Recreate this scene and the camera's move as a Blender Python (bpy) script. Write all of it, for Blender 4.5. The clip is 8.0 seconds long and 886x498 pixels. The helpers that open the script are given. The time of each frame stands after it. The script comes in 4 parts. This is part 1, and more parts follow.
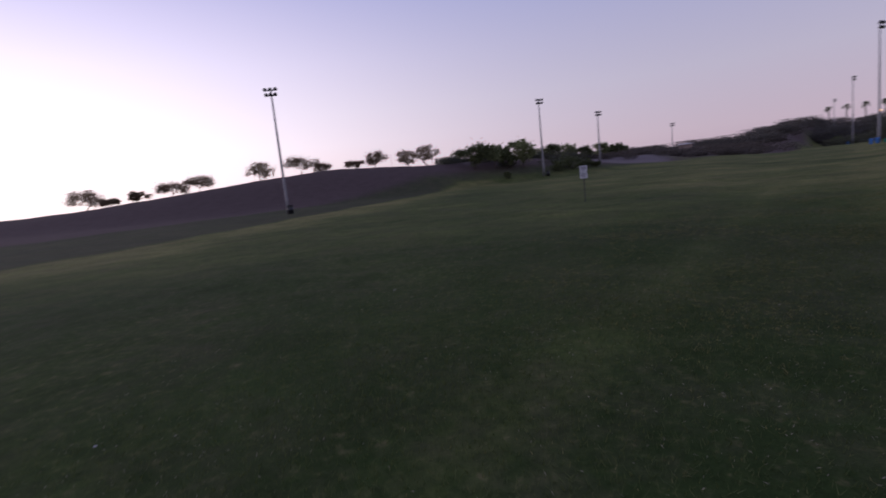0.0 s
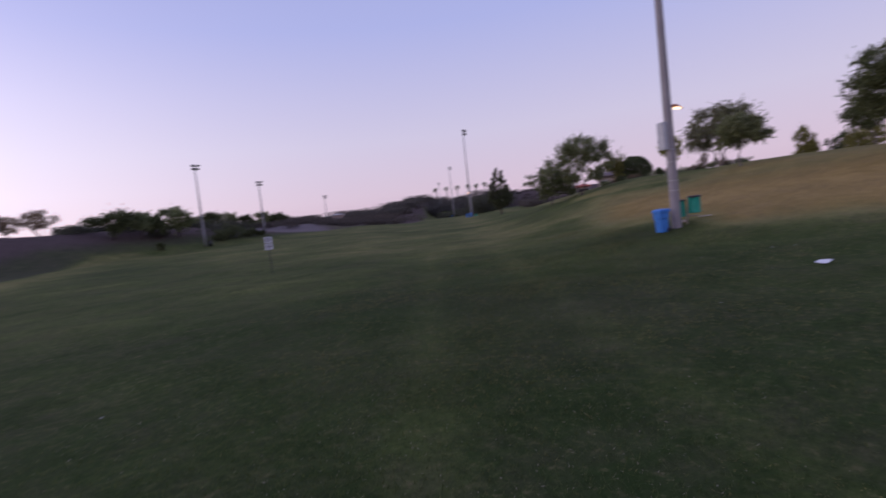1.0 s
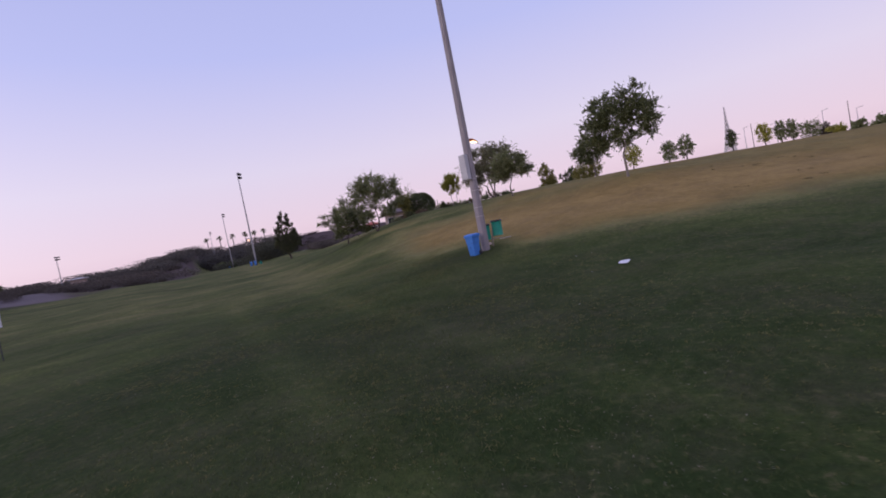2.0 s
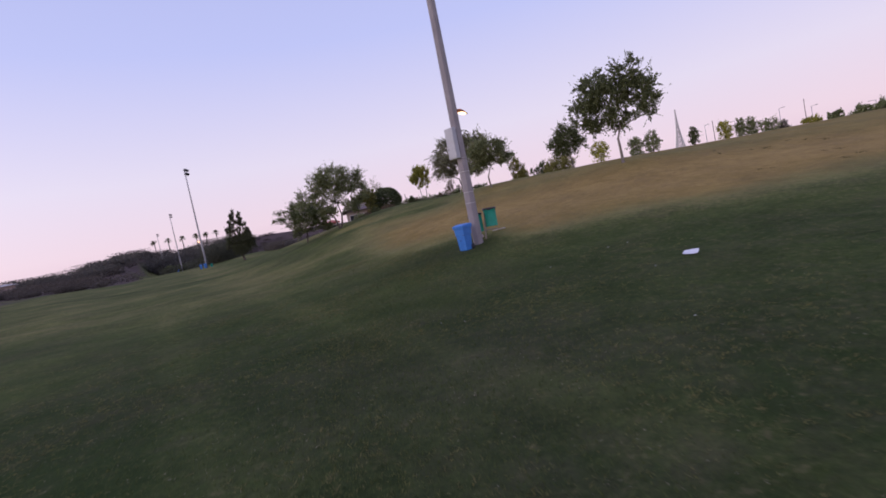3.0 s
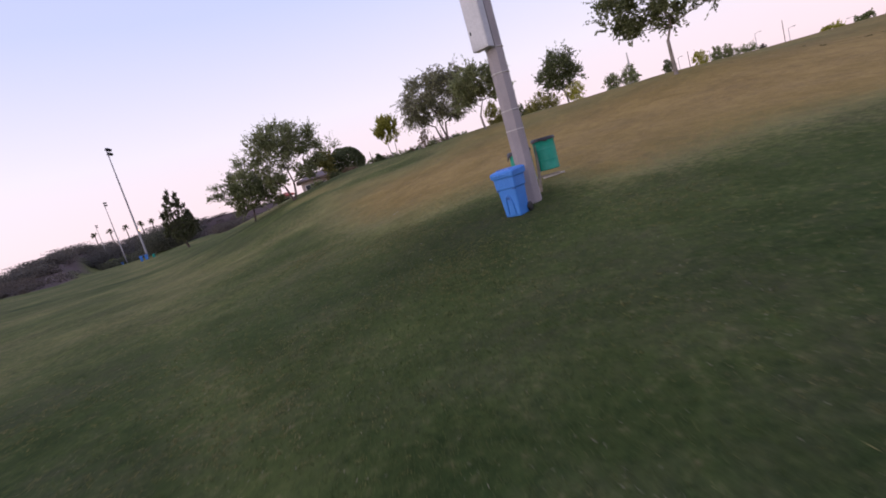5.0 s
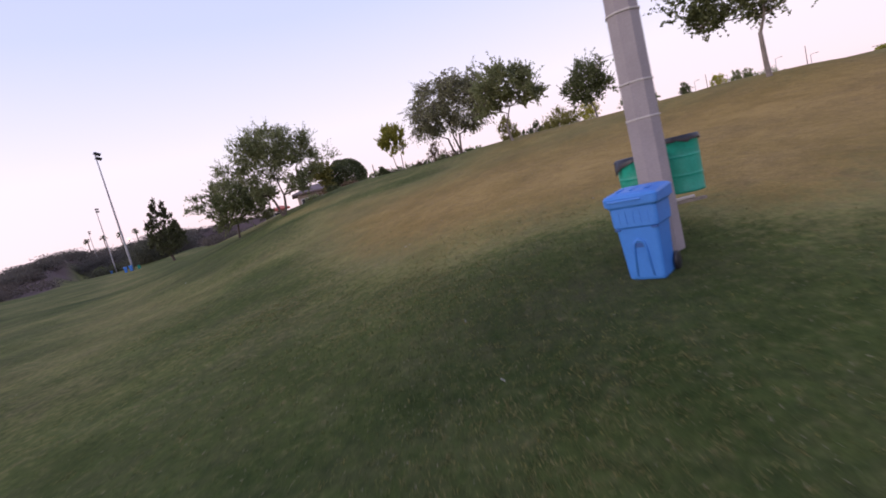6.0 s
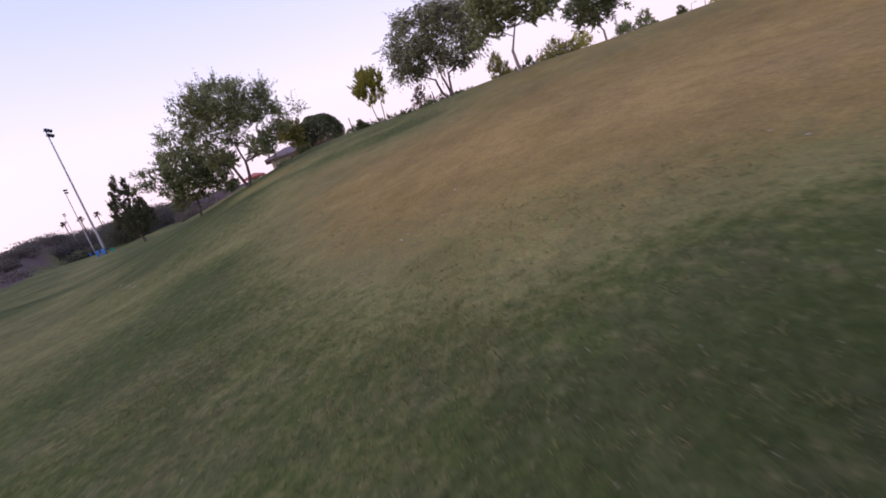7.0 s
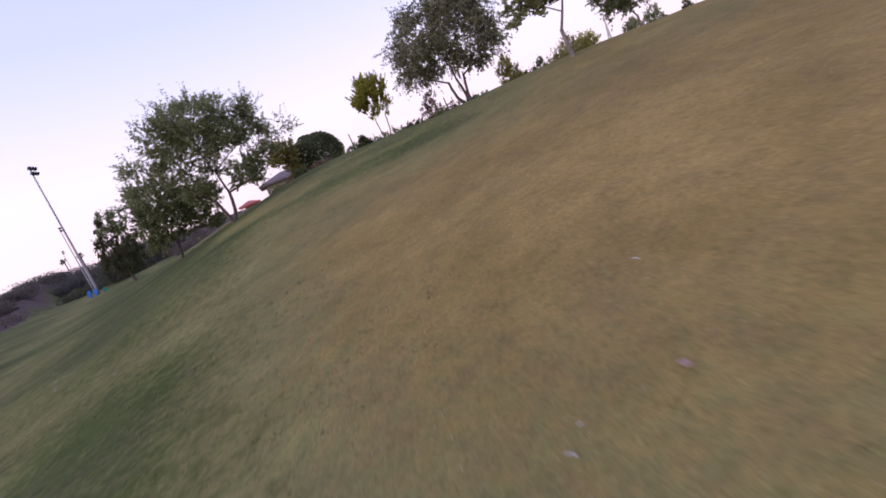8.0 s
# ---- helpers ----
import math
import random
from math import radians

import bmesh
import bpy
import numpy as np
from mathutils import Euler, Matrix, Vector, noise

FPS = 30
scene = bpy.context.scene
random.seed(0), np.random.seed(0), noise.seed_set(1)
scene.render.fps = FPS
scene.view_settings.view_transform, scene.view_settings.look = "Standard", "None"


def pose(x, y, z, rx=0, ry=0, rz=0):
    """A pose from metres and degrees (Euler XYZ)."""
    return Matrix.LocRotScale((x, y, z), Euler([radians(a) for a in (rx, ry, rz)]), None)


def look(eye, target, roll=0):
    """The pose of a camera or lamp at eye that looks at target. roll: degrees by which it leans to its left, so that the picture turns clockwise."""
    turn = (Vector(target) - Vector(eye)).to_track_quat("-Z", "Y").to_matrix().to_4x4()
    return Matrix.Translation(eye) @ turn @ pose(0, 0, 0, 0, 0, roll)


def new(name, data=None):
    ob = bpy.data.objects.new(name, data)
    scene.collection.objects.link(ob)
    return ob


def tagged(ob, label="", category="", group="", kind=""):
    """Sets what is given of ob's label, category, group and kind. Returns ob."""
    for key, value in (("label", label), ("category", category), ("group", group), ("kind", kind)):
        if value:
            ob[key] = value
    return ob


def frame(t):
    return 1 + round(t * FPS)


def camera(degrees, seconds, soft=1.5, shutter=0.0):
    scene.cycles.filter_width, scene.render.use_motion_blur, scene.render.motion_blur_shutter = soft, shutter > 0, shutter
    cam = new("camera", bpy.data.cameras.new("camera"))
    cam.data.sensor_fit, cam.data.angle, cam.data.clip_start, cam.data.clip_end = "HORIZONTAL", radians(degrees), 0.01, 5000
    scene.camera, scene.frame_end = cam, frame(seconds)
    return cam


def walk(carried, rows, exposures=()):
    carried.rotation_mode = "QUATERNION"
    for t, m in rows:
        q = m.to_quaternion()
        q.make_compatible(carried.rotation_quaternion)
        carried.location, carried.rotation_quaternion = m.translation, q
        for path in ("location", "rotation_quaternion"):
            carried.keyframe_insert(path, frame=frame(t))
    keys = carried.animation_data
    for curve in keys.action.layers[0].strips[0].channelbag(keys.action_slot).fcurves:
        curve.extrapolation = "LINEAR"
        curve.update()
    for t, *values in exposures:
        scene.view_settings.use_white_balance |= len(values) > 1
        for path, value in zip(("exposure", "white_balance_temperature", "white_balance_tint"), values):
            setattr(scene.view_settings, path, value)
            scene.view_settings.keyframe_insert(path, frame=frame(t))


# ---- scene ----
cam = camera(84.35, 8.0, soft=1.7, shutter=0.28)
# seconds, x, y, z, yaw, pitch, roll
ROWS = [
    (0.0, -0.260, -1.190, 1.890, -9.30, -7.30, 6.00),
    (0.5, -0.760, -0.720, 2.085, -24.18, -4.84, 8.12),
    (1.0, -1.360, -0.120, 2.228, -48.00, -3.79, 6.53),
    (1.5, -1.720, 0.740, 2.249, -64.14, -1.35, 9.56),
    (1.7, -1.783, 1.083, 2.221, -69.50, -1.04, 10.14),
    (2.8, 1.359, 3.265, 1.931, -77.19, -4.47, 11.33),
    (3.0, 1.994, 3.615, 1.890, -78.16, -3.67, 11.43),
    (3.5, 3.522, 4.394, 1.823, -80.58, -4.18, 14.07),
    (4.0, 5.325, 5.171, 1.776, -81.77, -7.87, 16.59),
    (4.5, 7.262, 5.895, 1.793, -82.70, -9.11, 14.97),
    (4.7, 8.083, 6.184, 1.809, -82.93, -8.89, 16.23),
    (5.8, 12.983, 7.686, 1.974, -83.56, -9.83, 15.36),
    (6.0, 13.888, 7.888, 2.005, -83.00, -7.07, 14.12),
    (6.5, 16.152, 8.278, 2.080, -84.03, -11.19, 17.84),
    (7.0, 18.228, 8.814, 2.057, -84.94, -13.04, 18.24),
    (7.5, 20.325, 9.499, 2.152, -84.30, -12.05, 17.76),
    (8.0, 22.549, 10.185, 2.330, -85.32, -11.58, 21.58),
]
EXPOSURE = [(0.0, -0.65, 6050, 12), (0.5, -0.5, 5920, 12), (1.0, -0.28, 5980, 14), (1.5, -0.13, 6150, 14), (3.0, 0.05, 6280, 10),
            (4.5, 0.26, 6480, 5), (6.0, 0.41, 6570, 6), (7.0, 0.43, 6330, 12), (8.0, 0.49, 6270, 12)]
walk(cam, [(t, pose(x, y, z, 90 + pitch, roll, yaw)) for t, x, y, z, yaw, pitch, roll in ROWS], EXPOSURE)

# ---- light: dusk sky, brightest low in the west where the sun has just set ----
WEST = Vector((-0.66, 0.75, 0.0)).normalized()
world = bpy.data.worlds.new("dusk")
scene.world = world
world.use_nodes = True
wt = world.node_tree
wt.nodes.clear()


def wnode(kind, **values):
    n = wt.nodes.new(kind)
    for key, value in values.items():
        n.inputs[key].default_value = value
    return n


def wmath(op, a, b=0.0, clamp=False):
    n = wt.nodes.new("ShaderNodeMath")
    n.operation, n.use_clamp = op, clamp
    for i, v in enumerate((a, b)):
        if isinstance(v, (int, float)):
            n.inputs[i].default_value = v
        else:
            wt.links.new(v, n.inputs[i])
    return n.outputs[0]


def wramp(fac, stops):
    n = wt.nodes.new("ShaderNodeValToRGB")
    wt.links.new(fac, n.inputs[0])
    while len(n.color_ramp.elements) < len(stops):
        n.color_ramp.elements.new(0.5)
    for e, (p, col) in zip(n.color_ramp.elements, stops):
        e.position, e.color = p, (*col, 1)
    return n.outputs[0]


coords = wt.nodes.new("ShaderNodeTexCoord")
split = wt.nodes.new("ShaderNodeSeparateXYZ")
wt.links.new(coords.outputs["Generated"], split.inputs[0])
up = wmath("MAXIMUM", split.outputs[2], 0.0)
westward = wmath("ADD", wmath("MULTIPLY", split.outputs[0], WEST.x), wmath("MULTIPLY", split.outputs[1], WEST.y))
east_sky = wramp(up, [(0.0, (0.79, 0.57, 0.64)), (0.055, (0.85, 0.665, 0.745)), (0.16, (0.775, 0.695, 0.83)),
                      (0.36, (0.525, 0.55, 0.87)), (1.0, (0.25, 0.29, 0.60))])
west_sky = wramp(up, [(0.0, (2.45, 1.88, 1.68)), (0.10, (2.5, 2.12, 2.12)), (0.25, (1.9, 1.65, 1.9)),
                      (0.45, (0.80, 0.74, 1.25)), (1.0, (0.24, 0.28, 0.58))])
glow = wmath("POWER", wmath("MULTIPLY", wmath("ADD", westward, 1.0), 0.5), 7.2, True)
sky = wt.nodes.new("ShaderNodeMix")
sky.data_type = "RGBA"
wt.links.new(glow, sky.inputs[0])
wt.links.new(east_sky, sky.inputs[6])
wt.links.new(west_sky, sky.inputs[7])
back = wnode("ShaderNodeBackground", Strength=1.0)
wt.links.new(sky.outputs[2], back.inputs[0])
wout = wt.nodes.new("ShaderNodeOutputWorld")
wt.links.new(back.outputs[0], wout.inputs[0])

afterglow = new("afterglow", bpy.data.lights.new("afterglow", "SUN"))
afterglow.data.energy, afterglow.data.angle, afterglow.data.color = 0.5, radians(40), (1.0, 0.82, 0.74)
afterglow.matrix_world = look((0, 0, 0), -(WEST + Vector((0, 0, 0.35))))


# ---- materials ----
def material(name, rough=0.8, metal=0.0):
    m = bpy.data.materials.new(name)
    m.use_nodes = True
    b = m.node_tree.nodes["Principled BSDF"]
    b.inputs["Roughness"].default_value, b.inputs["Metallic"].default_value = rough, metal
    return m, m.node_tree, b


def node(tree, kind, links=(), **values):
    n = tree.nodes.new(kind)
    for key, value in values.items():
        n.inputs[key.replace("_", " ")].default_value = value
    for source, target in links:
        tree.links.new(source, n.inputs[target])
    return n


def ramp(tree, fac, stops):
    n = tree.nodes.new("ShaderNodeValToRGB")
    tree.links.new(fac, n.inputs[0])
    while len(n.color_ramp.elements) < len(stops):
        n.color_ramp.elements.new(0.5)
    for e, (p, col) in zip(n.color_ramp.elements, stops):
        e.position, e.color = p, (*col, 1)
    return n.outputs[0]


def mix(tree, fac, a, b, blend="MIX"):
    n = tree.nodes.new("ShaderNodeMix")
    n.data_type, n.blend_type = "RGBA", blend
    for source, target in ((fac, 0), (a, 6), (b, 7)):
        if isinstance(source, (int, float)):
            n.inputs[target].default_value = source
        elif isinstance(source, tuple):
            n.inputs[target].default_value = (*source, 1)
        else:
            tree.links.new(source, n.inputs[target])
    return n.outputs[2]


def position(tree):
    return tree.nodes.new("ShaderNodeNewGeometry").outputs["Position"]


def noise_of(tree, scale, detail=3.0, rough=0.6, vector=None):
    n = node(tree, "ShaderNodeTexNoise", Scale=scale, Detail=detail, Roughness=rough)
    tree.links.new(vector or position(tree), n.inputs["Vector"])
    return n.outputs["Fac"]


def bump(tree, bsdf, height, strength, distance):
    n = node(tree, "ShaderNodeBump", [(height, "Height")], Strength=strength, Distance=distance)
    tree.links.new(n.outputs[0], bsdf.inputs["Normal"])


def mottled(name, dark, light, rough=0.8, metal=0.0, fine=40.0, coarse=3.0, relief=0.2, depth=0.01, objectwise=False):
    """A surface that varies between two colours at two scales, with fine relief."""
    m, t, b = material(name, rough, metal)
    vec = t.nodes.new("ShaderNodeTexCoord").outputs["Object"] if objectwise else None
    big, small = noise_of(t, coarse, 4.0, 0.6, vec), noise_of(t, fine, 3.0, 0.7, vec)
    col = mix(t, ramp(t, big, [(0.3, (0, 0, 0)), (0.7, (1, 1, 1))]), dark, light)
    col = mix(t, 0.35, col, ramp(t, small, [(0.25, tuple(c * 0.7 for c in dark)), (0.75, tuple(min(1, c * 1.2) for c in light))]))
    t.links.new(col, b.inputs["Base Color"])
    bump(t, b, small, relief, depth)
    return m


def leafy(name, dark, light, rough=0.6):
    """Foliage: each leaf has its own shade."""
    m, t, b = material(name, rough)
    geo = t.nodes.new("ShaderNodeNewGeometry")
    big = noise_of(t, 0.9, 2.0)
    col = mix(t, geo.outputs["Random Per Island"], dark, light)
    col = mix(t, ramp(t, big, [(0.35, (0, 0, 0)), (0.7, (1, 1, 1))]), col, mix(t, 0.5, col, light))
    t.links.new(col, b.inputs["Base Color"])
    b.inputs["Specular IOR Level"].default_value = 0.25
    thin = node(t, "ShaderNodeBsdfTranslucent", [(col, "Color")])
    both = t.nodes.new("ShaderNodeMixShader")
    both.inputs[0].default_value = 0.42
    t.links.new(b.outputs[0], both.inputs[1])
    t.links.new(thin.outputs[0], both.inputs[2])
    t.links.new(both.outputs[0], t.nodes["Material Output"].inputs[0])
    return m


def ground_material():
    """Mown grass, greener in the low field, parched on the slope, bare dirt and pale gravel beyond; the cover comes with the mesh."""
    m, t, b = material("turf_and_dirt", 0.95)
    cover = t.nodes.new("ShaderNodeVertexColor")
    cover.layer_name = "cover"
    part3 = node(t, "ShaderNodeSeparateColor", [(cover.outputs[0], 0)])
    n1, n2, n3, n4 = noise_of(t, 0.16, 4.0), noise_of(t, 0.9, 4.0, 0.65), noise_of(t, 7.0, 3.0, 0.7), noise_of(t, 55.0, 2.0, 0.7)
    n5, n6 = noise_of(t, 0.45, 5.0, 0.7), noise_of(t, 2.6, 4.0, 0.75)
    thatch = mix(t, n3, (0.050, 0.038, 0.026), (0.128, 0.096, 0.064))
    soft = ramp(t, n2, [(0.3, (0.78, 0.78, 0.78)), (0.7, (1.22, 1.22, 1.22))])
    dryness = t.nodes.new("ShaderNodeMath")
    dryness.operation = "ADD"
    shift = t.nodes.new("ShaderNodeMath")
    shift.operation, shift.inputs[1].default_value, shift.inputs[2].default_value = "MULTIPLY_ADD", 1.1, -0.55
    t.links.new(mix(t, 0.5, n1, n3), shift.inputs[0])
    t.links.new(part3.outputs[0], dryness.inputs[0])
    t.links.new(shift.outputs[0], dryness.inputs[1])
    col = ramp(t, dryness.outputs[0], [(0.0, (0.036, 0.055, 0.015)), (0.28, (0.090, 0.108, 0.030)), (0.48, (0.216, 0.198, 0.070)),
                                       (0.78, (0.304, 0.211, 0.069)), (1.0, (0.366, 0.248, 0.087))])
    green = ramp(t, part3.outputs[0], [(0.25, (1, 1, 1)), (0.70, (0.3, 0.3, 0.3))])
    col = mix(t, 1.0, col, soft, "MULTIPLY")
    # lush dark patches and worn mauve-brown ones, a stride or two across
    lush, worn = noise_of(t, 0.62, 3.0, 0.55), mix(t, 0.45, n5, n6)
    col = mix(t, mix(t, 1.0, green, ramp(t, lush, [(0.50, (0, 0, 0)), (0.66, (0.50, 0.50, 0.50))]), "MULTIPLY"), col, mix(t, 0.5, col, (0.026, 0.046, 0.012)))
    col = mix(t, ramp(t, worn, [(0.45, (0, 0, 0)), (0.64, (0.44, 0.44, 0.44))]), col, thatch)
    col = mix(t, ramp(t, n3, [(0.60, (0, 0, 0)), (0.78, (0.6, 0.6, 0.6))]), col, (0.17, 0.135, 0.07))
    clump = ramp(t, noise_of(t, 21.0, 2.0, 0.6), [(0.34, (0.88, 0.88, 0.88)), (0.5, (1, 1, 1)), (0.68, (1.09, 1.09, 1.09))])
    col = mix(t, 1.0, col, clump, "MULTIPLY")
    dirt = mix(t, n2, (0.080, 0.056, 0.050), (0.135, 0.098, 0.086))
    gravel = mix(t, n2, (0.165, 0.132, 0.124), (0.225, 0.185, 0.172))
    col = mix(t, part3.outputs[1], col, dirt)
    col = mix(t, part3.outputs[2], col, gravel)
    col = mix(t, 0.34, col, ramp(t, n4, [(0.25, (0.35, 0.35, 0.35)), (0.5, (1, 1, 1)), (0.75, (1.6, 1.6, 1.6))]), "MULTIPLY")
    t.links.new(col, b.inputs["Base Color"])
    b.inputs["Specular IOR Level"].default_value = 0.05
    bump(t, b, mix(t, 0.5, n3, n4), 0.5, 0.03)
    return m


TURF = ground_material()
BLADE = leafy("grass_blade", (0.055, 0.079, 0.025), (0.116, 0.138, 0.046), 0.7)
PALE_BIT = leafy("bleached_clipping", (0.23, 0.195, 0.135), (0.43, 0.37, 0.27), 0.8)
FLECK = leafy("yellowed_blade", (0.14, 0.135, 0.046), (0.29, 0.265, 0.095), 0.8)
WITHERED = leafy("withered_blade", (0.075, 0.070, 0.030), (0.150, 0.125, 0.060), 0.8)
STRAW = leafy("straw_blade", (0.13, 0.118, 0.046), (0.28, 0.25, 0.105), 0.8)
BARK = mottled("bark", (0.05, 0.036, 0.028), (0.12, 0.09, 0.07), 0.9, fine=25, coarse=4, relief=0.5, depth=0.02)
PALE_BARK = mottled("pale_bark", (0.13, 0.105, 0.09), (0.28, 0.235, 0.20), 0.9, fine=25, coarse=4, relief=0.4, depth=0.02)
LEAF_OLIVE = leafy("olive_leaf", (0.132, 0.156, 0.062), (0.312, 0.335, 0.152))
LEAF_GREY = leafy("grey_green_leaf", (0.155, 0.160, 0.074), (0.355, 0.345, 0.185))
LEAF_DARK = leafy("dark_leaf", (0.064, 0.078, 0.032), (0.165, 0.182, 0.076))
LEAF_LIME = leafy("lime_leaf", (0.270, 0.270, 0.044), (0.520, 0.480, 0.110))
LEAF_GOLD = leafy("golden_leaf", (0.165, 0.158, 0.038), (0.335, 0.300, 0.090))
LEAF_DUSTY = leafy("dusty_leaf", (0.075, 0.062, 0.050), (0.150, 0.125, 0.100))
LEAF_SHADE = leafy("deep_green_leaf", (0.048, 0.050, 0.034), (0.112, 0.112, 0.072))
LEAF_TAWNY = leafy("tawny_leaf", (0.130, 0.088, 0.052), (0.290, 0.205, 0.125))
# far foliage, paler and mauve to put the distance haze into its colour
LEAF_FAR = leafy("hazy_far_leaf", (0.072, 0.066, 0.056), (0.150, 0.136, 0.108))
LEAF_BRUSH = leafy("brush_leaf", (0.066, 0.056, 0.046), (0.140, 0.116, 0.092))
STEEL = mottled("galvanised_steel", (0.25, 0.24, 0.25), (0.36, 0.35, 0.36), 0.5, 0.35, fine=60, coarse=1.2, relief=0.05)
CONCRETE = mottled("pole_concrete", (0.27, 0.235, 0.235), (0.38, 0.335, 0.33), 0.85, fine=70, coarse=1.5, relief=0.25, depth=0.004)
STRAP = mottled("pale_strap", (0.42, 0.38, 0.35), (0.56, 0.51, 0.47), 0.6, fine=60, coarse=3, relief=0.05)
BOX_GREY = mottled("cabinet_paint", (0.40, 0.39, 0.40), (0.52, 0.51, 0.52), 0.45, 0.2, fine=30, coarse=2, relief=0.03)
BLUE = mottled("blue_plastic", (0.045, 0.18, 0.54), (0.065, 0.25, 0.66), 0.42, fine=90, coarse=4, relief=0.06, depth=0.003)
BLUE_SHADED = mottled("shaded_blue_plastic", (0.022, 0.085, 0.29), (0.032, 0.11, 0.35), 0.5, fine=90, coarse=4, relief=0.06, depth=0.003)
GREEN = mottled("green_painted_steel", (0.010, 0.26, 0.17), (0.020, 0.36, 0.24), 0.45, 0.0, fine=40, coarse=5, relief=0.08, depth=0.004)
BLACK = mottled("black_plastic", (0.010, 0.010, 0.012), (0.026, 0.025, 0.03), 0.4, fine=30, coarse=5, relief=0.3, depth=0.01)
DARK_METAL = mottled("dark_metal", (0.03, 0.03, 0.035), (0.07, 0.07, 0.08), 0.5, 0.5, fine=40, coarse=5)
TIMBER = mottled("weathered_timber", (0.23, 0.19, 0.15), (0.38, 0.32, 0.27), 0.85, fine=60, coarse=8, relief=0.4)
PALE_TIMBER = mottled("bleached_timber", (0.42, 0.37, 0.33), (0.60, 0.54, 0.49), 0.85, fine=60, coarse=8, relief=0.3)
PAPER = mottled("white_paper", (0.72, 0.71, 0.74), (0.84, 0.83, 0.86), 0.8, fine=20, coarse=6, relief=0.1)
PALE_PLASTIC = mottled("pale_plastic", (0.55, 0.42, 0.42), (0.72, 0.60, 0.60), 0.4, fine=30, coarse=8, relief=0.1)
SIGN_WHITE = mottled("sign_white", (0.62, 0.60, 0.63), (0.74, 0.72, 0.75), 0.6, fine=20, coarse=4, relief=0.05)
SIGN_INK = mottled("sign_ink", (0.06, 0.05, 0.06), (0.11, 0.10, 0.11), 0.7)
STUCCO = mottled("stucco", (0.36, 0.27, 0.23), (0.47, 0.37, 0.32), 0.9, fine=40, coarse=2)
ROOF_TILE = mottled("roof_tile", (0.12, 0.085, 0.08), (0.20, 0.15, 0.14), 0.85, fine=12, coarse=2)
PALE_WALL = mottled("pale_wall", (0.52, 0.48, 0.46), (0.64, 0.60, 0.58), 0.9, fine=30, coarse=2)
RED_TILE = mottled("red_roof_tile", (0.38, 0.09, 0.07), (0.52, 0.16, 0.12), 0.8, fine=12, coarse=2)
SCRAP = mottled("weathered_paper", (0.34, 0.33, 0.32), (0.48, 0.46, 0.44), 0.9, fine=20, coarse=6, relief=0.1)
DRY_LEAF = mottled("dry_leaf", (0.30, 0.19, 0.14), (0.44, 0.29, 0.22), 0.9, fine=60, coarse=9)
GLASS_DARK = mottled("dark_glass", (0.02, 0.02, 0.025), (0.05, 0.05, 0.06), 0.1)
AMBER_SHELL = mottled("amber_shell", (0.48, 0.14, 0.04), (0.62, 0.21, 0.07), 0.5)


def lit(name, colour, strength):
    m, t, b = material(name, 0.4)
    b.inputs["Base Color"].default_value = (0.8, 0.8, 0.8, 1)
    b.inputs["Emission Color"].default_value = (*colour, 1)
    b.inputs["Emission Strength"].default_value = strength
    return m


LAMP_LENS = lit("sodium_lens", (1.0, 0.66, 0.34), 4.0)
WARM_LAMP = lit("warm_lamp", (1.0, 0.45, 0.16), 3.0)


# ---- mesh helpers ----
def mesh_object(name, verts, faces, mat, parent=None, label="", smooth=False):
    me = bpy.data.meshes.new(name)
    me.from_pydata([tuple(v) for v in verts], [], [tuple(f) for f in faces])
    me.materials.append(mat)
    if smooth:
        me.polygons.foreach_set("use_smooth", [True] * len(me.polygons))
    me.update()
    ob = new(name, me)
    if parent:
        ob.parent = parent
    if label:
        ob["label"] = label
    return ob


def part(name, bm, mat, parent, label="", smooth=False):
    me = bpy.data.meshes.new(name)
    bmesh.ops.recalc_face_normals(bm, faces=bm.faces)
    if smooth:
        for f in bm.faces:
            f.smooth = True
    bm.to_mesh(me)
    bm.free()
    me.materials.append(mat)
    ob = new(name, me)
    if parent:
        ob.parent = parent
    if label:
        ob["label"] = label
    return ob


def thing(name, x, y, z, label, category, group="", turn=0.0):
    ob = new(name)
    ob.empty_display_size = 0.2
    ob.matrix_world = pose(x, y, z, 0, 0, turn)
    return tagged(ob, label, category, group)


def box(bm, cx, cy, cz, sx, sy, sz, bevel=0.0, turn=None):
    """A box with rounded edges, centred."""
    m = Matrix.Translation((cx, cy, cz)) @ (turn or Matrix.Identity(4)) @ Matrix.Diagonal((sx, sy, sz, 1))
    made = bmesh.ops.create_cube(bm, size=1.0, matrix=m)["verts"]
    if bevel:
        edges = list({e for v in made for e in v.link_edges})
        bmesh.ops.bevel(bm, geom=edges, offset=bevel, segments=2, affect="EDGES", profile=0.6)
    return bm


def lathe(bm, profile, sides=20, cx=0.0, cy=0.0, m=None):
    """A turned body from (radius, height) pairs, closed at both ends."""
    rings = []
    for r, z in profile:
        ring = []
        for i in range(sides):
            a = 2 * math.pi * i / sides
            v = Vector((cx + r * math.cos(a), cy + r * math.sin(a), z))
            ring.append(bm.verts.new(m @ v if m else v))
        rings.append(ring)
    for a, b in zip(rings, rings[1:]):
        for i in range(sides):
            bm.faces.new((a[i], a[(i + 1) % sides], b[(i + 1) % sides], b[i]))
    bm.faces.new(rings[0][::-1])
    bm.faces.new(rings[-1])
    return bm


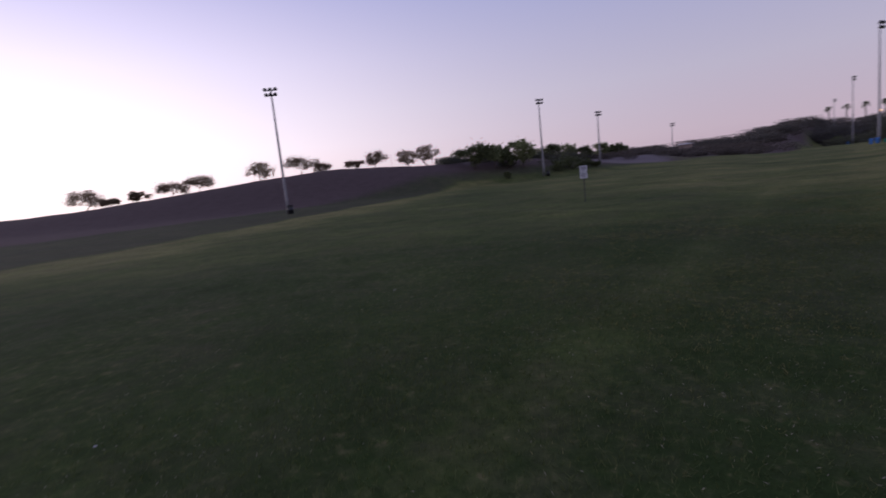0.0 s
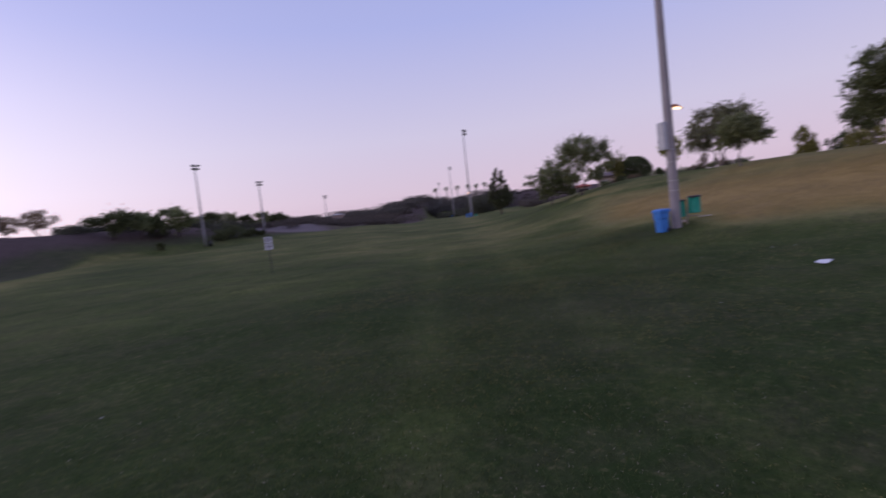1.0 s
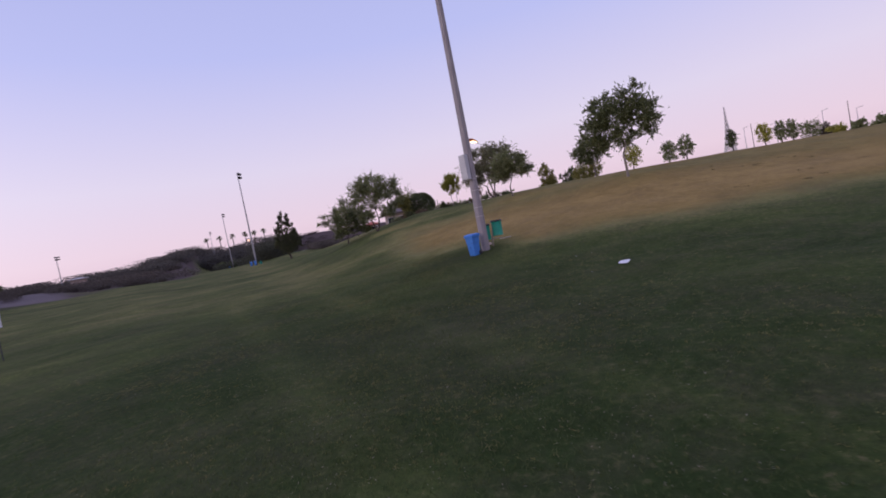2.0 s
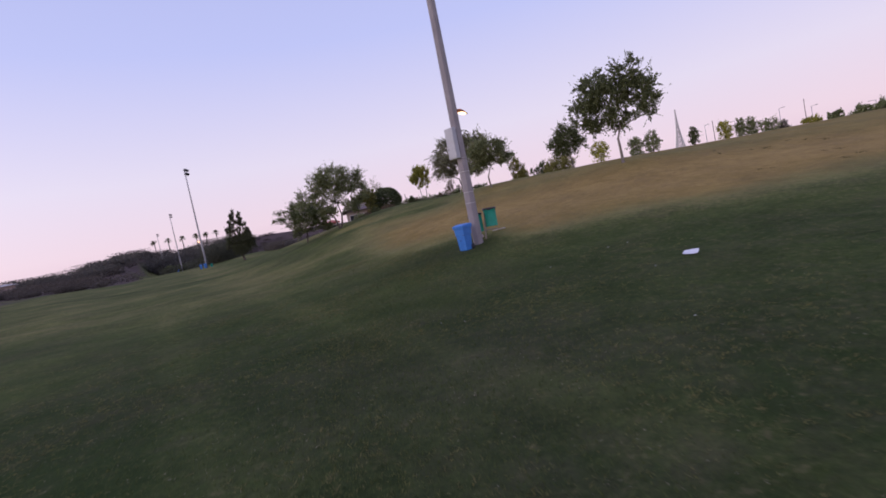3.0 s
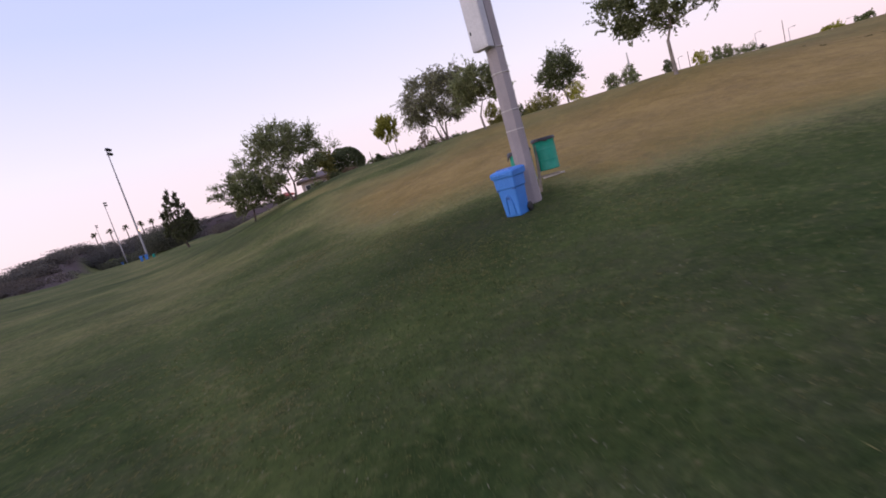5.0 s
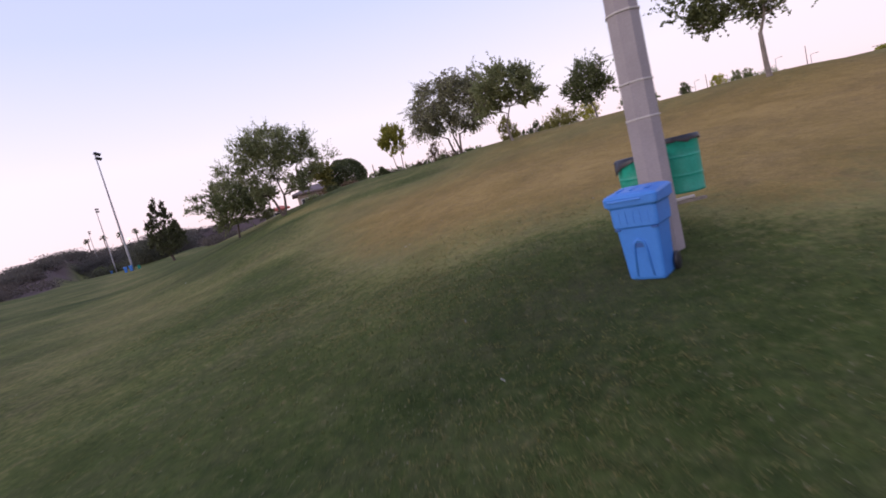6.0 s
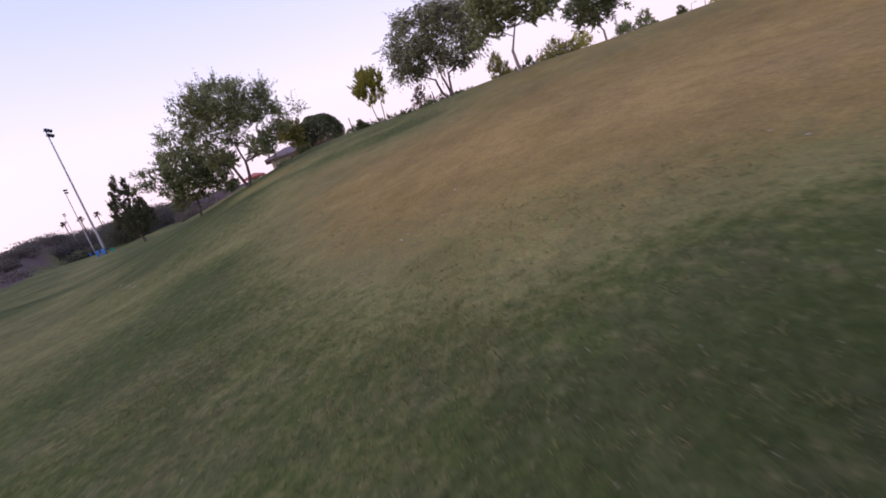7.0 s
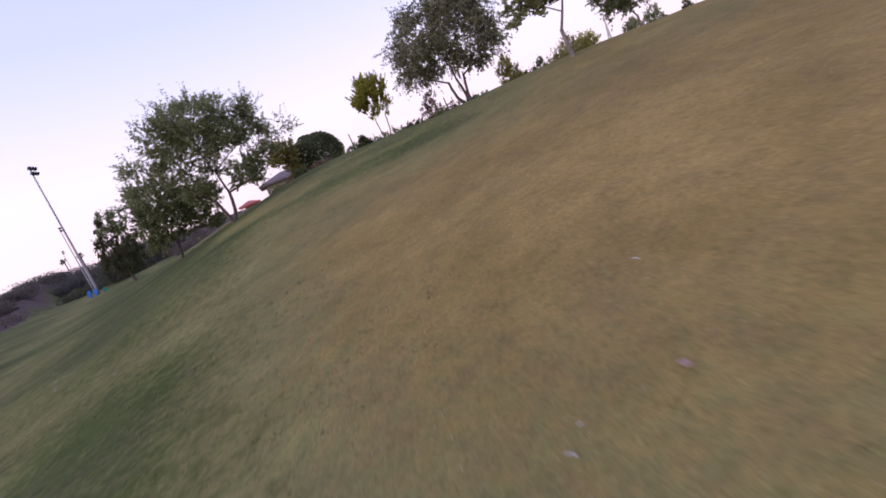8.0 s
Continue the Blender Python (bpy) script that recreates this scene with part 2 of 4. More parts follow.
def tube(bm, points, radii, sides=7):
    """A bent tapering limb along points."""
    rings = []
    pts = [Vector(p) for p in points]
    for i, (p, r) in enumerate(zip(pts, radii)):
        way = (pts[min(i + 1, len(pts) - 1)] - pts[max(i - 1, 0)]).normalized()
        side = way.cross(Vector((0.31, 0.95, 0.05))).normalized()
        other = way.cross(side)
        rings.append([bm.verts.new(p + r * (math.cos(a) * side + math.sin(a) * other))
                      for a in (2 * math.pi * k / sides for k in range(sides))])
    for a, b in zip(rings, rings[1:]):
        for i in range(sides):
            bm.faces.new((a[i], a[(i + 1) % sides], b[(i + 1) % sides], b[i]))
    bm.faces.new(rings[0][::-1])
    bm.faces.new(rings[-1])


def quads_object(name, corners, mat, parent=None, label=""):
    """Many loose four-cornered pieces; corners has the shape (n, 4, 3)."""
    n = len(corners)
    me = bpy.data.meshes.new(name)
    me.vertices.add(4 * n)
    me.vertices.foreach_set("co", np.ascontiguousarray(corners, dtype=np.float32).ravel())
    me.loops.add(4 * n)
    me.loops.foreach_set("vertex_index", np.arange(4 * n, dtype=np.int32))
    me.polygons.add(n)
    me.polygons.foreach_set("loop_start", np.arange(0, 4 * n, 4, dtype=np.int32))
    me.update(calc_edges=True)
    me.materials.append(mat)
    ob = new(name, me)
    if parent:
        ob.parent = parent
    if label:
        ob["label"] = label
    return ob


def leaves(rng, centres, size, long=1.8, droop=0.0):
    """Leaf-shaped quads at centres, turned every way; droop hangs them down."""
    n = len(centres)
    a = rng.normal(size=(n, 3))
    a[:, 2] -= droop
    a /= np.linalg.norm(a, axis=1)[:, None]
    b = np.cross(a, rng.normal(size=(n, 3)))
    b /= np.linalg.norm(b, axis=1)[:, None] + 1e-9
    s = size * rng.uniform(0.6, 1.35, (n, 1))
    a, b = a * s * long * 0.5, b * s * 0.5
    return np.stack([centres - a, centres + b * 0.9, centres + a, centres - b * 0.9], 1)


# ---- ground ----
def smooth(t):
    t = np.clip(t, 0.0, 1.0)
    return t * t * (3 - 2 * t)


def soft_max(a, b, k):
    return 0.5 * (a + b + np.sqrt((a - b) ** 2 + k * k))


def hill_distance(x, y):
    """Metres up the slope from the hill's foot."""
    return 0.742 * (x - 13.0) - 0.85 * soft_max(y, 7.74, 2.0)


def berm_distance(x, y):
    """Metres behind the crest of the dirt bank, and metres along it."""
    return -0.217 * (x + 50) + 0.976 * (y - 75), 0.976 * (x + 50) + 0.217 * (y - 75)


def height(x, y):
    x, y = np.asarray(x, float), np.asarray(y, float)
    d, u = hill_distance(x, y), 0.67 * (x - 13) + 0.742 * y
    r = np.hypot(x, y)
    fade = (1 - 0.707 * smooth((u - 27.1) / 60)) * (1 - 0.164 * smooth((6 - y) / 38.7))
    k = smooth((y - 9) / 10)
    hill = 3.587 * smooth((d + 8.73) / (26.08 - 6.15 * k)) * fade * (1 - smooth((d - 27) / 70))
    north = smooth((y + 0.3 * x + 10) / 60)
    az = np.degrees(np.arctan2(x, y))
    open_side = smooth((az - 37) / 8)
    field = 0.12 + (0.022 - 0.009 * open_side) * np.maximum(0, r - 22) * north * (1 - smooth((r - 130) / 60)) + (2.4 - 1.0 * open_side) * north * smooth((r - 130) / 60)
    e, a = berm_distance(x, y)
    tall = 1.7 + 3.7 * smooth((a + 5) / 60) - 1.1 * smooth((a - 42) / 25) - 2.9 * smooth((a - 76) / 30)
    bank = np.maximum(0, tall - 0.0) * smooth((e + 20) / 20) * (1 - smooth((a - 95) / 20))
    lane = smooth((az - 44.5) / 3)
    ridge = (5.6 + 6.2 * smooth((az - 39) / 6)) * smooth((r - 130 - 155 * lane) / (170 - 105 * lane)) * smooth((az - 12) / 12) * (1 - smooth((az - 62) / 25)) * (1 - smooth((r - 330) / 300))
    lot = 2.0 * smooth((r - 106) / 16) * smooth((az - 18) / 5) * (1 - smooth((az - 31) / 6)) * (1 - smooth((r - 150) / 40))
    bumps = 0.05 * np.sin(0.55 * x + 1.3) * np.sin(0.43 * y) + 0.02 * np.sin(1.7 * x + 0.6 * y)
    mound = 0.5 * np.exp(-((x - 32.0) / 5.0) ** 2 - ((y + 1.8) / 3.9) ** 2) + 0.12 * np.exp(-((x - 37.3) / 4.0) ** 2 - ((y - 7.0) / 4.0) ** 2)
    return field + mound + hill + bank + ridge + lot + bumps


def cover_of(x, y):
    """How parched, how bare and how gravelly the ground is."""
    d = hill_distance(x, y)
    up = d + 2.5
    u = 0.67 * (x - 13) + 0.742 * y
    north = smooth((u - 18.5) / 8)
    dry = 0.04 + (0.15 + 0.15 * smooth((y - 3) / 5)) * smooth((up + 8) / 8) + 0.15 * (1 - smooth((y - 3) / 5)) * smooth((up + 1.5) / 3) + 0.64 * smooth((up + 0.8) / 5.6) - 0.30 * smooth((d - 3.2) / 5.0)
    dry = dry * (1 - 0.35 * north * smooth((d + 4) / 4)) * (1 - 0.12 * smooth((u - 28) / 8))
    dry = dry - 0.07 * smooth((y - 10.5) / 2.5) * (1 - smooth((d + 0.5) / 2)) * smooth((x - 18) / 5)
    dry = dry - 0.12 * smooth((y - 7) / 4) * smooth((d + 1) / 2)
    # greener strips along the crest and below the trees, mesquite shade painted in
    dry = dry - 0.16 * np.exp(-((d - 1.4) / 1.1) ** 2) * smooth((y - 14.5) / 4)
    dry = dry - 0.22 * np.exp(-((x - 36.4) / 0.8) ** 2) * smooth((y - 9.5) / 2.5) * (1 - smooth((y - 18) / 4)) - 0.19 * np.exp(-((x - 42.7) / 0.9) ** 2) * smooth((y - 16) / 2)
    dry = dry + 0.22 * np.exp(-((x - 21.4) / 1.3) ** 2 - ((y - 4.4) / 1.1) ** 2)
    # dark green turf round the bin, its shade painted in as lower dryness
    dry = dry * (1 - 0.92 * np.exp(-((x - 19.0) / 3.1) ** 2 - ((y - 7.3) / 2.0) ** 2))
    dry = dry + 0.52 * (0.35 + 0.35 * smooth((x - 12) / 12)) * smooth((y - 9) / 10) * (1 - smooth((up + 6) / 8))
    # two straight wheel tracks worn pale across the low field
    for rise, off in ((0.94, 1.6), (0.88, -2.0)):
        dry = dry + 0.13 * np.exp(-((rise * x - y + off) / (0.45 * math.hypot(rise, 1))) ** 2) * smooth((x + 4) / 4) * (1 - smooth((x - 14) / 8))
    e, a = berm_distance(x, y)
    r = np.hypot(x, y)
    az = np.degrees(np.arctan2(x, y))
    lane = smooth((az - 44.5) / 2)
    toe = np.minimum(-40.5 + 0.5 * a, -10.5)
    rough = np.minimum(-58 + 1.05 * np.maximum(a - 22, -20), -15.0)
    swale = smooth((e - rough) / 3) * (1 - smooth((a - 95) / 12))
    dry = dry * (1 - 0.80 * swale) + 0.20 * smooth((e - rough + 14) / 12) * (1 - swale) * (1 - smooth((a - 55) / 20))
    dirt = np.maximum(np.maximum(smooth((e - toe + 2) / 5) * (1 - smooth((a - 110) / 20)), 0.30 * swale), smooth((r - 118 - 165 * lane) / 14) * smooth((y - 20) / 20))
    # earth showing through thin turf
    dirt = np.maximum(dirt, 0.20 * np.exp(-((x - 7.8) / 2.7) ** 2 - ((y - 4.7) / 2.6) ** 2))
    lot = smooth((r - 104) / 5) * (1 - smooth((r - 122) / 8)) * smooth((az - 24) / 2) * (1 - smooth((az - 33) / 2))
    return dry, dirt, lot


def build_ground():
    n = 330
    s = np.linspace(-1, 1, n)
    axis = 14 * np.sinh(5.6 * s) / np.sinh(1.0)
    xs, ys = 14 + axis, 12 + axis
    gx, gy = np.meshgrid(xs, ys, indexing="ij")
    gz = height(gx, gy)
    verts = np.stack([gx, gy, gz], -1).reshape(-1, 3)
    idx = np.arange(n * n).reshape(n, n)
    faces = np.stack([idx[:-1, :-1], idx[1:, :-1], idx[1:, 1:], idx[:-1, 1:]], -1).reshape(-1, 4)
    ob = mesh_object("ground", verts.tolist(), faces.tolist(), TURF, smooth=True)
    dry, dirt, lot = cover_of(gx.ravel(), gy.ravel())
    layer = ob.data.color_attributes.new("cover", "FLOAT_COLOR", "POINT")
    layer.data.foreach_set("color", np.stack([dry, dirt, lot, np.ones(n * n)], -1).astype(np.float32).ravel())
    return tagged(ob, "mown park grass, green in the low field and parched tan on the slope", "ground", kind="structure")


build_ground()


def gz(x, y):
    return float(height(x, y))


# ---- sports light poles ----
def floodlight(parent, x, y, z, tilt, size=1.0):
    """A bowl-shaped lamp head on a short stem, with its visor and glass."""
    m = Matrix.Translation((x, y, z)) @ Matrix.Rotation(radians(tilt), 4, "X") @ Matrix.Scale(size, 4)
    bm = bmesh.new()
    lathe(bm, [(0.07, 0.34), (0.12, 0.30), (0.20, 0.20), (0.27, 0.05), (0.29, 0.0), (0.25, -0.02)], 12, m=m)
    head = part("floodlight", bm, DARK_METAL, parent, "dark metal floodlight bowl", True)
    bm = bmesh.new()
    lathe(bm, [(0.245, -0.03), (0.20, -0.06), (0.05, -0.075)], 12, m=m)
    part("lens", bm, GLASS_DARK, head, "unlit glass lens")
    return head


def light_pole(x, y, h, r, turn, label, group="sports light poles", mat=None, size=1.0, sides=16):
    z = gz(x, y)
    ob = thing("light_pole", x, y, z - 0.05, label, "light pole", group, turn)
    bm = bmesh.new()
    lathe(bm, [(r, 0), (r * 0.97, 1.5), (r * 0.8, h * 0.4), (r * 0.6, h * 0.75), (r * 0.46, h - 0.05), (r * 0.3, h)], sides)
    if sides < 12:
        bmesh.ops.bevel(bm, geom=[g for g in bm.edges if abs(g.verts[0].co.z - g.verts[1].co.z) > 0.5], offset=0.014, segments=2, affect="EDGES")
    part("shaft", bm, mat or STEEL, ob, smooth=sides > 12)
    for k, (dz, wide, lamps) in enumerate(((-0.25, 1.9 * size, 3), (-0.25 - 0.75 * size, 1.7 * size, 3))):
        bm = bmesh.new()
        box(bm, 0, -r * 0.5, h + dz, wide, 0.10, 0.10, 0.015)
        part("crossarm", bm, STEEL, ob)
        for i in range(lamps):
            floodlight(ob, -wide / 2 + 0.2 * size + i * (wide - 0.4 * size) / (lamps - 1), -r * 0.5 - 0.32 * size, h + dz + 0.05, -48, size)
    return ob


PX, PY = 19.775, 6.225
near_pole = light_pole(PX, PY, 19.0, 0.192, 10, "tall grey concrete light pole with steel cabinet and lit lamp", mat=CONCRETE, sides=8)


def near_pole_parts():
    inv = near_pole.matrix_world.inverted()

    def local(px, py, pz):
        return inv @ Vector((px, py, pz))

    # steel straps round the shaft
    for dz in (1.55, 1.95, 2.7, 3.2):
        bm = bmesh.new()
        lathe(bm, [(0.180, dz), (0.195, dz + 0.006), (0.195, dz + 0.022), (0.180, dz + 0.028)], 8)
        part("strap", bm, STRAP, near_pole, "thin pale strap")
    # cabinet on the shaft
    side = Vector((-0.82, 0.57, 0)).normalized()
    c = Vector((PX, PY, 0)) + side * 0.27 + Vector((0.57, 0.82, 0)) * 0.06
    turn = Matrix.Rotation(math.atan2(side.y, side.x), 4, "Z")
    bm = bmesh.new()
    box(bm, 0, 0, 0, 0.20, 0.39, 1.10, 0.012)
    bmesh.ops.transform(bm, matrix=inv @ Matrix.Translation((c.x, c.y, 4.42)) @ turn, verts=bm.verts)
    cabinet = part("cabinet", bm, BOX_GREY, near_pole, "grey painted steel electrical cabinet")
    bm = bmesh.new()
    box(bm, 0.103, 0, 0, 0.012, 0.35, 1.03, 0.004)
    bmesh.ops.transform(bm, matrix=inv @ Matrix.Translation((c.x, c.y, 4.42)) @ turn, verts=bm.verts)
    part("cabinet_door", bm, BOX_GREY, cabinet)
    bm = bmesh.new()
    box(bm, 0.115, -0.13, -0.2, 0.02, 0.022, 0.07, 0.005)
    bmesh.ops.transform(bm, matrix=inv @ Matrix.Translation((c.x, c.y, 4.42)) @ turn, verts=bm.verts)
    part("latch", bm, DARK_METAL, cabinet)
    for dz in (-0.40, 0.40):
        bm = bmesh.new()
        box(bm, -0.10, 0, dz, 0.14, 0.28, 0.05, 0.006)
        bmesh.ops.transform(bm, matrix=inv @ Matrix.Translation((c.x, c.y, 4.42)) @ turn, verts=bm.verts)
        part("bracket", bm, DARK_METAL, near_pole)
    # stiff bent wire standing off the shaft
    bm = bmesh.new()
    tube(bm, [local(19.81, 6.36, 2.975), local(19.83, 6.41, 2.988), local(19.85, 6.48, 2.983), local(19.872, 6.566, 2.946), local(19.876, 6.58, 2.905), local(19.868, 6.55, 2.882), local(19.846, 6.466, 2.846)], [0.004] * 7, 6)
    part("wire", bm, STRAP, near_pole, "thin pale bent wire", True)
    # lamp on an arm
    way = Vector((0.72, -0.69, 0))
    a = Vector((PX, PY, 5.50)) + way * 0.12
    b = a + way * 0.10 + Vector((0, 0, 0.05))
    bm = bmesh.new()
    tube(bm, [local(*a), local(*(a + way * 0.05 + Vector((0, 0, 0.03)))), local(*b)], [0.035, 0.033, 0.03], 8)
    part("lamp_arm", bm, STEEL, near_pole, smooth=True)
    # the cap is deep at the pole and drops to a beak at its tip
    bm = bmesh.new()
    lathe(bm, [(0.10, -0.02), (0.135, 0.0), (0.14, 0.03), (0.11, 0.09), (0.04, 0.13)], 16)
    for v in bm.verts:
        v.co.x *= 1.75
        u = (v.co.x + 0.245) / 0.49
        v.co.y *= 1.0 - 0.45 * u
        v.co.z = v.co.z * (1.25 - 0.95 * u) - 0.11 * u * u
    shape = Matrix.Translation(Vector((PX, PY, 5.55)) + way * 0.42) @ Matrix.Rotation(math.atan2(way.y, way.x), 4, "Z")
    bmesh.ops.transform(bm, matrix=inv @ shape, verts=bm.verts)
    head = part("lamp_head", bm, AMBER_SHELL, near_pole, "amber-tinted street lamp head", True)
    bm = bmesh.new()
    lathe(bm, [(0.03, -0.10), (0.09, -0.075), (0.118, -0.035), (0.10, -0.005)], 14)
    for v in bm.verts:
        v.co.x *= 1.45
        u = (v.co.x + 0.245) / 0.49
        v.co.y *= 1.0 - 0.4 * u
        v.co.z = v.co.z * (1.0 - 0.5 * u) - 0.10 * u * u
    bmesh.ops.transform(bm, matrix=inv @ shape, verts=bm.verts)
    part("lamp_lens", bm, LAMP_LENS, head, "glowing amber lamp lens", True)


near_pole_parts()

STEEL_LABEL = "slender grey steel sports light pole with unlit floodlights"
for px, py, top, turn in ((87.9, 71.2, 21.4, 20), (146.0, 126.5, 21.3, 20), (206.5, 187.7, 21.6, 20),
                          (-8.0, 51.1, 13.4, -4), (29.3, 76.1, 14.2, 10), (43.9, 85.2, 12.6, 10), (113.0, 164.7, 15.9, 10)):
    light_pole(px, py, top - gz(px, py), 0.185 if top > 15 else 0.16, turn, STEEL_LABEL, size=1.0 if top > 15 else 0.68)


# ---- wheeled bins and drums ----
def wheeled_bin(x, y, turn, label, scale=(0.715, 0.73, 0.89)):
    """A wheeled refuse cart: tapered body with rim, darker blocks for the shade of grip hollow and notches, hinged lid,
    handle, axle and two wheels. Front towards -x.
    """
    ob = thing("wheeled_bin", x, y, gz(x, y) - 0.012, label, "bin", "wheeled bins", turn)
    ob.scale = scale
    bm = bmesh.new()
    rows = [(0.0, 0.21, 0.235, 0.045), (0.03, 0.225, 0.25, 0.05), (0.62, 0.262, 0.292, 0.055), (0.645, 0.288, 0.318, 0.055),
            (0.86, 0.296, 0.328, 0.055), (0.885, 0.316, 0.352, 0.05), (0.93, 0.318, 0.354, 0.05)]
    rings = []
    for z, hx, hy, c in rows:
        ring = []
        for sx, sy, first in ((1, 1, 0), (-1, 1, 90), (-1, -1, 180), (1, -1, 270)):
            for k in range(4):
                a = radians(first + 30 * k)
                ring.append(bm.verts.new((sx * (hx - c) + c * math.cos(a), sy * (hy - c) + c * math.sin(a), z)))
        rings.append(ring)
    n = len(rings[0])
    for a, b in zip(rings, rings[1:]):
        for i in range(n):
            bm.faces.new((a[i], a[(i + 1) % n], b[(i + 1) % n], b[i]))
    bm.faces.new(rings[0][::-1])
    bm.faces.new(rings[-1])
    body = part("body", bm, BLUE, ob, "bright blue moulded plastic body")
    # arched grip rib standing off the front face
    bm = bmesh.new()
    pts = [(-0.229, -0.115, 0.05), (-0.258, -0.085, 0.38), (-0.266, -0.065, 0.45), (-0.27, 0.0, 0.485), (-0.266, 0.065, 0.45), (-0.258, 0.085, 0.38), (-0.229, 0.115, 0.05)]
    tube(bm, pts, [0.014, 0.018, 0.02, 0.02, 0.02, 0.018, 0.014], 8)
    part("grip_rib", bm, BLUE, body, "raised arched rib", True)
    # raised darker box: the hollow's shade is put into its colour
    bm = bmesh.new()
    box(bm, -0.253, 0.0, 0.415, 0.012, 0.12, 0.05, 0.005)
    part("hollow_shade", bm, BLUE_SHADED, body, "darker blue pad under the arched rib, painted for the hollow's shade")
    # blocks in the same darker blue paint the shade of the side notches
    for s in (-1, 1):
        bm = bmesh.new()
        box(bm, -0.252, s * 0.258, 0.615, 0.07, 0.085, 0.022, 0.008)
        part("notch", bm, BLUE_SHADED, body, "darker blue block painted for the shade of a moulded notch")
    for s in range(5):
        bm = bmesh.new()
        box(bm, -0.293, -0.2 + 0.1 * s, 0.755, 0.018, 0.016, 0.16, 0.005)
        part("rib", bm, BLUE, body)
    # lid: domed, overhanging, with a front lip and three shallow ribs
    bm = bmesh.new()
    rings = []
    for z, hx, hy, c in ((0.90, 0.338, 0.372, 0.05), (0.985, 0.345, 0.38, 0.06), (1.01, 0.325, 0.36, 0.07), (1.032, 0.25, 0.29, 0.09), (1.04, 0.1, 0.12, 0.06)):
        ring = []
        for sx, sy, first in ((1, 1, 0), (-1, 1, 90), (-1, -1, 180), (1, -1, 270)):
            for k in range(4):
                a = radians(first + 30 * k)
                lift = 0.035 * (sx * (hx - c) + hx) / (2 * hx)
                ring.append(bm.verts.new((sx * (hx - c) + c * math.cos(a), sy * (hy - c) + c * math.sin(a), z + (lift if z > 0.95 else 0))))
        rings.append(ring)
    n = len(rings[0])
    for a, b in zip(rings, rings[1:]):
        for i in range(n):
            bm.faces.new((a[i], a[(i + 1) % n], b[(i + 1) % n], b[i]))
    bm.faces.new(rings[0][::-1])
    bm.faces.new(rings[-1])
    lid = part("lid", bm, BLUE, ob, "lighter blue overhanging hinged lid")
    for s in (-1, 0, 1):
        bm = bmesh.new()
        box(bm, 0.0, 0.2 * s, 1.052, 0.40, 0.05, 0.018, 0.008)
        part("lid_rib", bm, BLUE, lid)
    bm = bmesh.new()
    box(bm, -0.352, 0.06, 0.955, 0.03, 0.46, 0.022, 0.008)
    part("lid_lip", bm, BLUE, lid)
    bm = bmesh.new()
    tube(bm, [(0.31, -0.24, 0.95), (0.40, -0.235, 0.985), (0.405, 0.0, 0.985), (0.40, 0.235, 0.985), (0.31, 0.24, 0.95)], [0.018] * 5, 8)
    part("handle", bm, BLUE, ob, smooth=True)
    bm = bmesh.new()
    tube(bm, [(0.235, -0.31, 0.115), (0.235, 0.31, 0.115)], [0.012, 0.012], 8)
    part("axle", bm, STEEL, ob)
    for s in (-1, 1):
        m = Matrix.Translation((0.235, s * 0.29, 0.115)) @ Matrix.Rotation(radians(90), 4, "X")
        bm = bmesh.new()
        lathe(bm, [(0.10, -0.025), (0.115, -0.018), (0.115, 0.018), (0.10, 0.025)], 18, m=m)
        wheel = part("wheel", bm, BLACK, ob, "black rubber wheel", True)
        bm = bmesh.new()
        lathe(bm, [(0.05, -0.03), (0.055, 0.0), (0.05, 0.03)], 12, m=m)
        part("hub", bm, DARK_METAL, wheel)
    return ob


wheeled_bin(19.14, 6.60, -36, "bright blue wheeled plastic bin with closed lid beside the light pole")


def drum(x, y, z, lean, turn, label, bag):
    """A steel drum with rolling hoops and an open top, hung on a post."""
    ob = thing("litter_drum", x, y, z, label, "litter bin", "green litter drums", turn)
    tilt = Matrix.Rotation(radians(lean), 4, "Y")
    r, h = 0.235, 0.68
    bm = bmesh.new()
    prof = [(r - 0.01, 0.0), (r + 0.006, 0.012), (r, 0.03)]
    for hoop in (0.22, 0.45):
        prof += [(r, hoop - 0.03), (r, hoop - 0.012), (r + 0.004, hoop - 0.004), (r + 0.004, hoop + 0.004), (r, hoop + 0.012), (r, hoop + 0.03)]
    prof += [(r, h - 0.02), (r + 0.012, h - 0.006), (r + 0.004, h), (r - 0.014, h), (r - 0.016, 0.06)]
    lathe(bm, prof, 28, m=tilt)
    part("shell", bm, GREEN, ob, "green painted steel shell with rolling hoops", True)
    bm = bmesh.new()
    rings = []
    prof2 = [(r - 0.03, h - 0.16), (r - 0.022, h + 0.012), (r + 0.008, h + 0.022), (r + 0.026, h - 0.005), (r + 0.024, h - 0.05)]
    for k, (pr, pz) in enumerate(prof2):
        ring = []
        for j in range(28):
            a = 2 * math.pi * j / 28
            wob = 0.014 * math.sin(5 * a + 1) + 0.01 * math.sin(11 * a)
            drop = 0.0
            if k >= 3 and bag:
                drop = 0.11 * math.exp(-((a - 0.45) / 0.18) ** 2)
            ring.append(bm.verts.new(tilt @ Vector(((pr + drop * 0.35) * math.cos(a), (pr + drop * 0.35) * math.sin(a), pz + (wob if k > 2 else 0) - drop))))
        rings.append(ring)
    for a, b in zip(rings, rings[1:]):
        for j in range(28):
            bm.faces.new((a[j], a[(j + 1) % 28], b[(j + 1) % 28], b[j]))
    part("bag", bm, BLACK, ob, "black bin liner folded over the rim", True)
    return ob


